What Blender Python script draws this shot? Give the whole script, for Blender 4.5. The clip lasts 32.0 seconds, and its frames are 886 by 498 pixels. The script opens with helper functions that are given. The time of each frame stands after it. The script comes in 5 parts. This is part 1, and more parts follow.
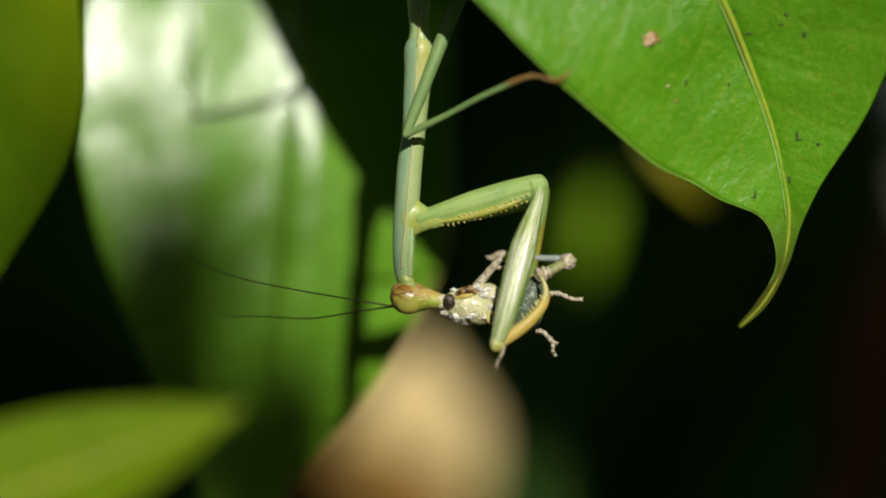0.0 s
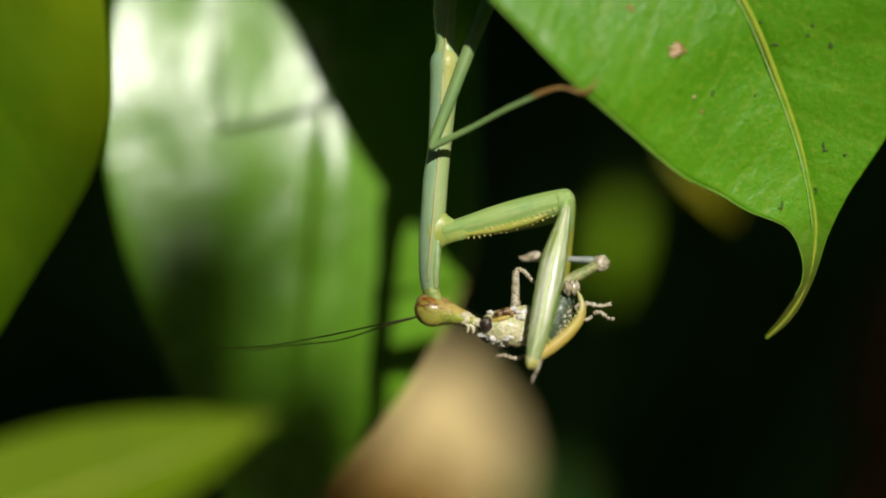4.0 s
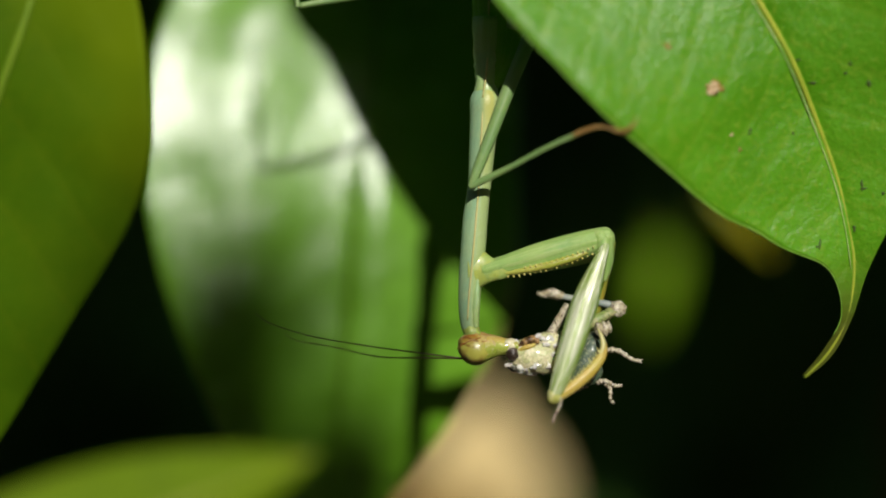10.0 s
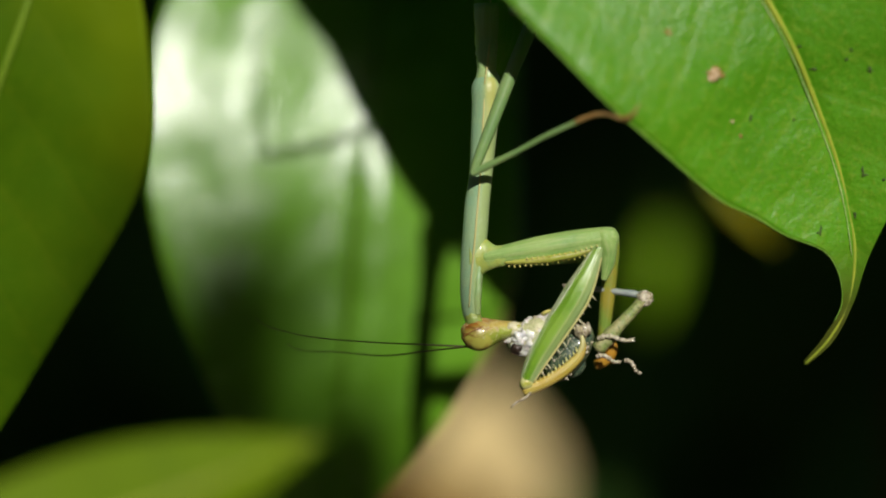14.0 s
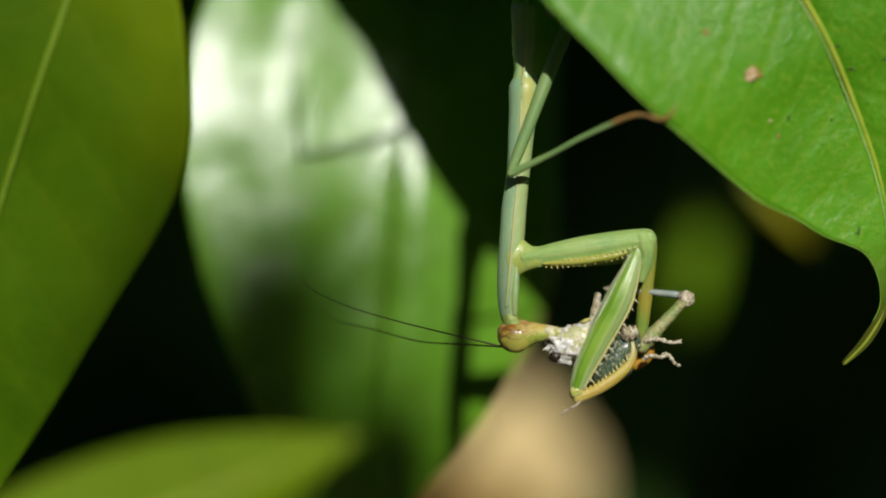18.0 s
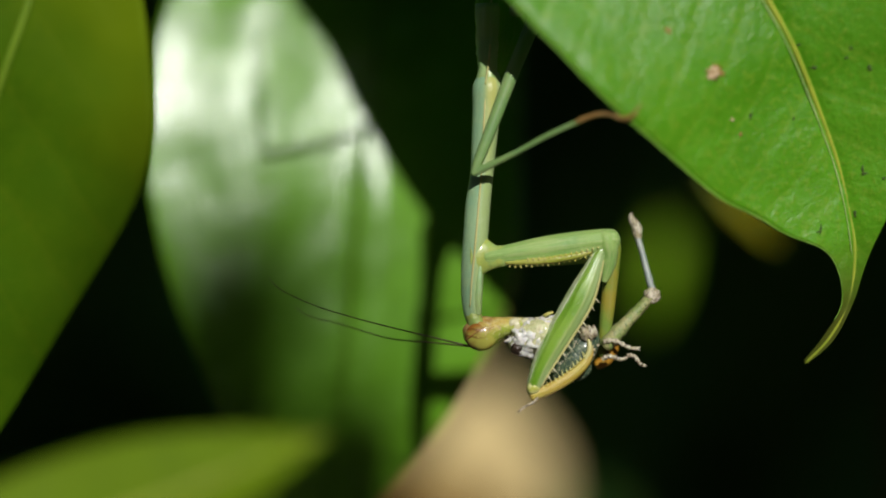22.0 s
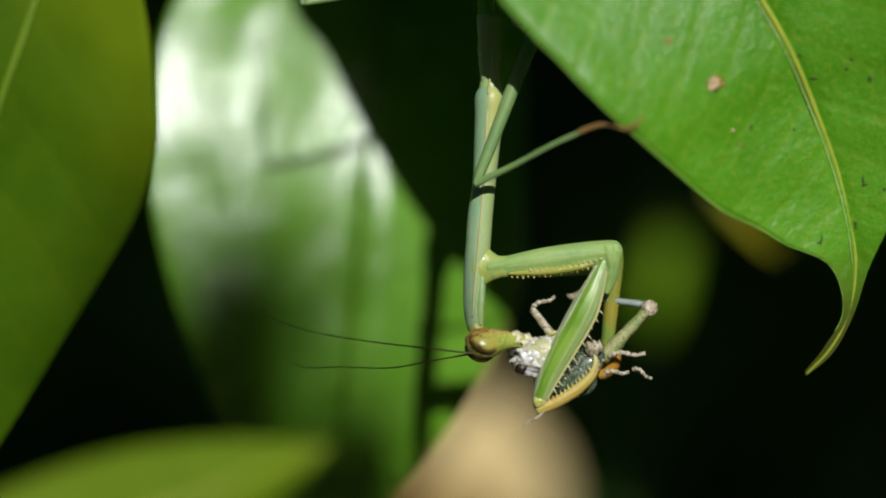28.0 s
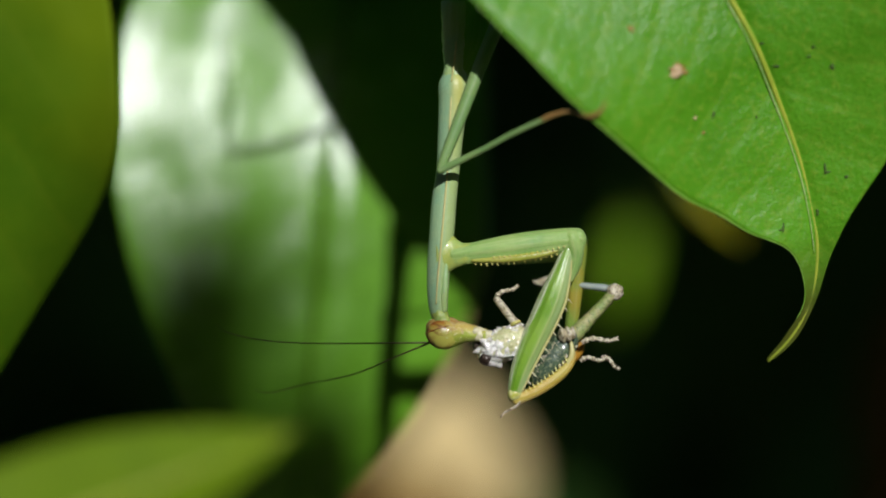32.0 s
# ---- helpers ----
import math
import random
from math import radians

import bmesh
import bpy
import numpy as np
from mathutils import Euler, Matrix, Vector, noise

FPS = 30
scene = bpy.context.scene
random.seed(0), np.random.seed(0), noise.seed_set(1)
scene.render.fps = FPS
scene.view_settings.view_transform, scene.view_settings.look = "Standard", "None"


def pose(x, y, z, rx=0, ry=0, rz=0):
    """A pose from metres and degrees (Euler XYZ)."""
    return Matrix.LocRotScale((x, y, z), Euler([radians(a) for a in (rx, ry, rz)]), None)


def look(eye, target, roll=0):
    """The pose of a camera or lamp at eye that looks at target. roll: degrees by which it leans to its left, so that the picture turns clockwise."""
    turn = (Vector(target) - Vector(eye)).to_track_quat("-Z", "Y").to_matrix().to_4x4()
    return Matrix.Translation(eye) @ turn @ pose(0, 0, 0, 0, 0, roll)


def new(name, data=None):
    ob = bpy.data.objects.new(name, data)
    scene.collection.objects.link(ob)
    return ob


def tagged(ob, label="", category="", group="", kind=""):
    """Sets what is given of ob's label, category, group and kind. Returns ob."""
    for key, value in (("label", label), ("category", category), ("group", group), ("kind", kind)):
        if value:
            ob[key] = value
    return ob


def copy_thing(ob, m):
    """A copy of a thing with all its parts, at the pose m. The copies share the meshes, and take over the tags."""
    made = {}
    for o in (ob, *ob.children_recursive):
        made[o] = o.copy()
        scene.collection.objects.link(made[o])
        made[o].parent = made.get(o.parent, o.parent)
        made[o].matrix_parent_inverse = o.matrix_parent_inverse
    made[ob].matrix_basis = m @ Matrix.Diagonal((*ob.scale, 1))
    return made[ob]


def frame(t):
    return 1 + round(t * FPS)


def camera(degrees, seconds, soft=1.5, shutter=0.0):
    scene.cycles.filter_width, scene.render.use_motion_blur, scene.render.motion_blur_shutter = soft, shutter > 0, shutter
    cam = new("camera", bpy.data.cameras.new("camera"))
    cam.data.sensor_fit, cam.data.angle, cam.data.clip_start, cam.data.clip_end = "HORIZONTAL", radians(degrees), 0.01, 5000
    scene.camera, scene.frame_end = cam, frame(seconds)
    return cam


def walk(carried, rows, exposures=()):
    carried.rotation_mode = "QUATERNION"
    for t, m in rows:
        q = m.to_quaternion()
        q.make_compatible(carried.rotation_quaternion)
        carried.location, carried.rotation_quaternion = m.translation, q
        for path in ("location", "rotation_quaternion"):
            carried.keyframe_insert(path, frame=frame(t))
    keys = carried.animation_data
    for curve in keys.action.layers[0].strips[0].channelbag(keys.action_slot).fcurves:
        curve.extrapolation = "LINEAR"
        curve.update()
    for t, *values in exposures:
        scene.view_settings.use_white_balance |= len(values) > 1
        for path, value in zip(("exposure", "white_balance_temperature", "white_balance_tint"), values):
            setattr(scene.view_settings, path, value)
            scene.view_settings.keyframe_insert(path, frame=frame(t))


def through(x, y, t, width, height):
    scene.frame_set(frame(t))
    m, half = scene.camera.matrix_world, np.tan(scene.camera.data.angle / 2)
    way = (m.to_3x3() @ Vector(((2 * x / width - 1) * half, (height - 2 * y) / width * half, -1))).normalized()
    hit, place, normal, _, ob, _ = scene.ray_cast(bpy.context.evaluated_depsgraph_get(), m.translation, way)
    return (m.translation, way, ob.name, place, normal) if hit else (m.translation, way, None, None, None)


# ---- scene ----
# A green mantis hangs head down among broad leaves and eats a grasshopper.
# Close-up drawing grid: u to the right, v down, 18 to the millimetre on the mantis's plane;
# d is the depth behind that plane in millimetres. The grid's middle is one metre above the ground.

cam = camera(19.77, 32.0, soft=2.0)
cam.data.dof.use_dof = True
cam.data.dof.focus_distance = 0.2495
cam.data.dof.aperture_fstop = 5.0
SWAY = [(0, 0.000, 0.000), (0.5, 0.117, 0.039), (1, 0.293, 0.117), (1.5, 0.214, 0.274), (2, 0.214, 0.234), (2.5, 0.467, 0.234),
        (3, 0.702, 0.449), (3.5, 0.584, 0.371), (5.5, 0.605, 0.098), (6, 0.643, 0.079), (6.5, 1.032, 0.391), (7, 0.994, 0.449),
        (7.5, 0.994, 0.624), (8, 1.267, 0.586), (8.5, 1.228, 0.567), (9, 0.936, 0.682), (9.5, 1.032, 0.722), (10, 1.482, 1.151),
        (10.5, 1.599, 1.287), (11, 1.656, 1.111), (11.5, 1.812, 0.956), (12, 1.832, 0.956), (12.5, 1.852, 0.839), (13, 2.124, 1.111),
        (13.5, 1.754, 1.132), (14, 1.520, 0.858), (14.5, 2.046, 0.703), (15, 2.279, 0.956), (15.5, 2.455, 0.663), (17.5, 2.358, 0.391),
        (18, 2.358, 0.877), (18.5, 2.279, 1.073), (19, 2.241, 1.034), (19.5, 2.377, 0.956), (20, 2.630, 1.326), (20.5, 2.416, 1.287),
        (21, 2.124, 0.741), (21.5, 1.871, 0.703), (22, 1.540, 0.858), (22.5, 1.501, 1.015), (23, 1.578, 1.151), (23.5, 1.676, 1.248),
        (24, 1.482, 1.287), (24.5, 1.248, 0.956), (26.5, 1.418, 1.170), (27, 1.554, 1.287), (27.5, 1.573, 1.228), (28, 1.592, 1.092),
        (28.5, 1.866, 1.248), (29, 1.651, 1.384), (29.5, 1.242, 1.306), (30, 1.144, 1.072), (30.5, 1.165, 1.189), (31, 1.027, 1.111),
        (31.5, 0.989, 1.189), (32, 0.774, 0.800)]
# the picture turns slightly cooler on the way
TINT = [(0, -0.36, 6650, 12), (12, -0.42, 6500, 12), (14, -0.47, 6470, 12), (18, -0.43, 6400, 12), (21, -0.52, 6300, 12), (24, -0.53, 6200, 12.5), (28, -0.46, 6100, 13), (32, -0.46, 6000, 13)]
walk(cam, [(t, pose(0, -0.25, 1.0, 90 + up, 0, yaw)) for t, yaw, up in SWAY], TINT)


def L(u, v, d=0.0):
    k = (250.0 + d) / 250.0 / 18000.0
    return Vector(((u - 784) * k, d / 1000.0, (441 - v) * k))


HUB = Vector((0, 0, 1.0))

# ---- light ----
TO_SUN = Vector((6.07, -28.0, 13.64)).normalized()
sun = new("sun", bpy.data.lights.new("sun", "SUN"))
sun.data.energy, sun.data.angle, sun.data.color = 5.0, radians(0.53), (1.0, 0.955, 0.88)
sun.matrix_world = look(TO_SUN * 3 + HUB, HUB)
world = bpy.data.worlds.new("sky")
scene.world = world
world.use_nodes = True
sky = world.node_tree.nodes.new("ShaderNodeTexSky")
sky.sky_type, sky.sun_disc = "NISHITA", False
sky.sun_elevation, sky.sun_rotation = radians(25.5), radians(167.8)
world.node_tree.links.new(sky.outputs[0], world.node_tree.nodes["Background"].inputs[0])
world.node_tree.nodes["Background"].inputs[1].default_value = 0.058


# ---- materials ----
class Nodes:
    def __init__(self, name):
        self.mat = bpy.data.materials.new(name)
        self.mat.use_nodes = True
        self.tree = self.mat.node_tree
        self.bsdf = self.tree.nodes["Principled BSDF"]
        self.out = self.tree.nodes["Material Output"]

    def node(self, kind, **inputs):
        n = self.tree.nodes.new("ShaderNode" + kind)
        for key, value in inputs.items():
            self.put(n.inputs[key.replace("_", " ")], value)
        return n

    def put(self, socket, value):
        if isinstance(value, bpy.types.NodeSocket):
            self.tree.links.new(value, socket)
        else:
            socket.default_value = value

    def math(self, op, a, b=0.0, c=0.0):
        n = self.tree.nodes.new("ShaderNodeMath")
        n.operation = op
        for i, v in enumerate((a, b, c)):
            self.put(n.inputs[i], v)
        return n.outputs[0]

    def mix(self, fac, a, b):
        n = self.tree.nodes.new("ShaderNodeMix")
        n.data_type = "RGBA"
        self.put(n.inputs[0], fac)
        for i, v in ((6, a), (7, b)):
            self.put(n.inputs[i], (*v, 1) if isinstance(v, tuple) else v)
        return n.outputs[2]

    def noise(self, where, scale, detail=3.0, rough=0.55):
        n = self.tree.nodes.new("ShaderNodeTexNoise")
        self.put(n.inputs["Vector"], where)
        n.inputs["Scale"].default_value, n.inputs["Detail"].default_value = scale, detail
        n.inputs["Roughness"].default_value = rough
        return n.outputs["Fac"]

    def band(self, value, low, high):
        n = self.tree.nodes.new("ShaderNodeMapRange")
        n.interpolation_type = "SMOOTHSTEP"
        self.put(n.inputs[0], value)
        n.inputs[1].default_value, n.inputs[2].default_value = low, high
        return n.outputs[0]

    def coords(self, which="Object"):
        return self.tree.nodes.new("ShaderNodeTexCoord").outputs[which]

    def uv(self):
        s = self.tree.nodes.new("ShaderNodeSeparateXYZ")
        self.put(s.inputs[0], self.coords("UV"))
        return s.outputs[0], s.outputs[1]

    def bump(self, height, strength, distance):
        n = self.tree.nodes.new("ShaderNodeBump")
        n.inputs["Strength"].default_value, n.inputs["Distance"].default_value = strength, distance
        self.put(n.inputs["Height"], height)
        self.put(self.bsdf.inputs["Normal"], n.outputs[0])
        return n.outputs[0]

    def done(self, color, rough, metal=0.0, spec=0.5):
        b = self.bsdf.inputs
        self.put(b["Base Color"], (*color, 1) if isinstance(color, tuple) else color)
        self.put(b["Roughness"], rough)
        b["Metallic"].default_value, b["Specular IOR Level"].default_value = metal, spec
        return self.mat


def leaf_mat(name, base, dark, vein, rough=0.4, through=0.3, glow=None, spacing=0.075, spec=0.5, bump=0.5, coat=0.0, veins=1.0, sunyellow=None, mottle=0.22, streak=0.0, tip=None, blister=0.0):
    """A leaf blade: mottled green, paler side veins, fine relief, light shining through. UV is in decimetres along and across."""
    m = Nodes(name)
    s, t = m.uv()
    obj = m.coords("Object")
    wob = m.math("MULTIPLY", m.noise(obj, 70, 2), 0.05)
    run = m.math("ADD", m.math("SUBTRACT", s, m.math("MULTIPLY", m.math("ABSOLUTE", t), 0.75)), wob)
    ph = m.math("ABSOLUTE", m.math("SUBTRACT", m.math("FRACT", m.math("DIVIDE", run, spacing)), 0.5))
    side = m.math("SUBTRACT", 1.0, m.band(ph, 0.0, 0.055))
    soft = m.math("SUBTRACT", 1.0, m.band(ph, 0.0, 0.22))
    big, fine, mid = m.noise(obj, 55, 3), m.noise(obj, 1500, 4, 0.7), m.noise(obj, 260, 4)
    col = m.mix(m.band(big, 0.3, 0.7), dark, base)
    col = m.mix(m.math("MULTIPLY", m.band(mid, 0.35, 0.75), 0.35), col, tuple(c * 1.25 for c in base))
    net = m.noise(obj, 3300, 3, 0.6)
    col = m.mix(m.math("MULTIPLY", m.band(fine, 0.46, 0.72), mottle), col, vein)
    col = m.mix(m.math("MULTIPLY", m.band(net, 0.5, 0.68), mottle * 0.6), col, tuple(c * 0.62 for c in dark))
    col = m.mix(m.math("ADD", m.math("MULTIPLY", side, 0.22 * veins), m.math("MULTIPLY", soft, 0.06 * veins)), col, vein)
    # a sun patch, painted yellower towards the blade's upper right edge
    if sunyellow:
        sun_at = m.math("ADD", m.math("SUBTRACT", s, m.math("MULTIPLY", t, 1.0)), m.math("MULTIPLY", m.math("SUBTRACT", big, 0.5), 0.34))
        col = m.mix(m.math("SUBTRACT", 1.0, m.band(sun_at, *sunyellow)), col, (0.165, 0.255, 0.003))
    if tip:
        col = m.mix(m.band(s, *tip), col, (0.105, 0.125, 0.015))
    h = m.math("ADD", m.math("MULTIPLY", fine, 0.5), m.math("ADD", m.math("MULTIPLY", mid, 0.5), m.math("MULTIPLY", soft, -0.25 * veins)))
    if streak:
        comb = m.node("CombineXYZ")
        m.put(comb.inputs[0], m.math("MULTIPLY", s, 0.35))
        m.put(comb.inputs[1], t)
        h = m.math("ADD", h, m.math("MULTIPLY", m.noise(comb.outputs[0], 26, 3, 0.5), streak))
    if blister:
        h = m.math("ADD", h, m.math("MULTIPLY", m.band(m.noise(obj, 620, 2, 0.5), 0.42, 0.66), blister))
    nrm = m.bump(h, bump, 0.00035)
    mat = m.done(col, m.math("ADD", rough, m.math("MULTIPLY", m.math("SUBTRACT", mid, 0.5), 0.2)), spec=spec)
    m.bsdf.inputs["Coat Weight"].default_value = coat
    m.bsdf.inputs["Coat Roughness"].default_value = 0.42
    tr = m.node("BsdfTranslucent")
    m.put(tr.inputs["Color"], m.mix(0.5, col, glow or tuple(min(1, c * 2) for c in base)))
    m.put(tr.inputs["Normal"], nrm)
    mix = m.node("MixShader")
    m.put(mix.inputs[0], through)
    m.put(mix.inputs[1], m.bsdf.outputs[0])
    m.put(mix.inputs[2], tr.outputs[0])
    m.put(m.out.inputs[0], mix.outputs[0])
    return mat


def skin_mat(name, base, other, rough=0.35, stripes=0.0, stripe_col=(0.8, 0.85, 0.6), grain=1500, bump=0.3, sss=0.25, spec=0.5, bands=6.0, scale=300, side=None, coat=0.0, speck=None, speck_scale=3800):
    """Insect cuticle; stripes run along the limb, by the second UV coordinate round it."""
    m = Nodes(name)
    s, t = m.uv()
    obj = m.coords("Object")
    big, fine = m.noise(obj, scale, 3), m.noise(obj, grain, 4, 0.65)
    col = m.mix(m.band(big, 0.35, 0.68), base, other)
    if stripes:
        comb = m.node("CombineXYZ")
        m.put(comb.inputs[0], m.math("MULTIPLY", s, 0.5))
        m.put(comb.inputs[1], m.math("MULTIPLY", t, bands))
        lines = m.noise(comb.outputs[0], 5.0, 4, 0.7)
        mask = m.math("MULTIPLY", m.band(lines, 0.44, 0.60), stripes)
        if side is not None:
            near = m.math("ABSOLUTE", m.math("SUBTRACT", m.math("FRACT", m.math("ADD", t, 1.5 - side)), 0.5))
            mask = m.math("MULTIPLY", mask, m.math("SUBTRACT", 1.0, m.band(near, 0.13, 0.2)))
        col = m.mix(mask, col, stripe_col)
    col = m.mix(m.math("MULTIPLY", m.band(fine, 0.5, 0.8), 0.3), col, tuple(min(1, c * 1.5) for c in base))
    if speck:
        dots = m.noise(obj, speck_scale, 2, 0.6)
        col = m.mix(m.math("MULTIPLY", m.band(dots, 0.53, 0.62), 0.85), col, speck)
    m.bump(m.math("ADD", fine, m.math("MULTIPLY", big, 1.2)), bump, 0.0001)
    mat = m.done(col, m.math("ADD", rough, m.math("MULTIPLY", m.math("SUBTRACT", big, 0.5), 0.25)), spec=spec)
    m.bsdf.inputs["Coat Weight"].default_value, m.bsdf.inputs["Coat Roughness"].default_value = coat, 0.1
    m.bsdf.inputs["Subsurface Weight"].default_value = sss * 0.35
    m.bsdf.inputs["Subsurface Radius"].default_value = (0.6, 1.0, 0.3)
    m.bsdf.inputs["Subsurface Scale"].default_value = 0.0006
    return mat


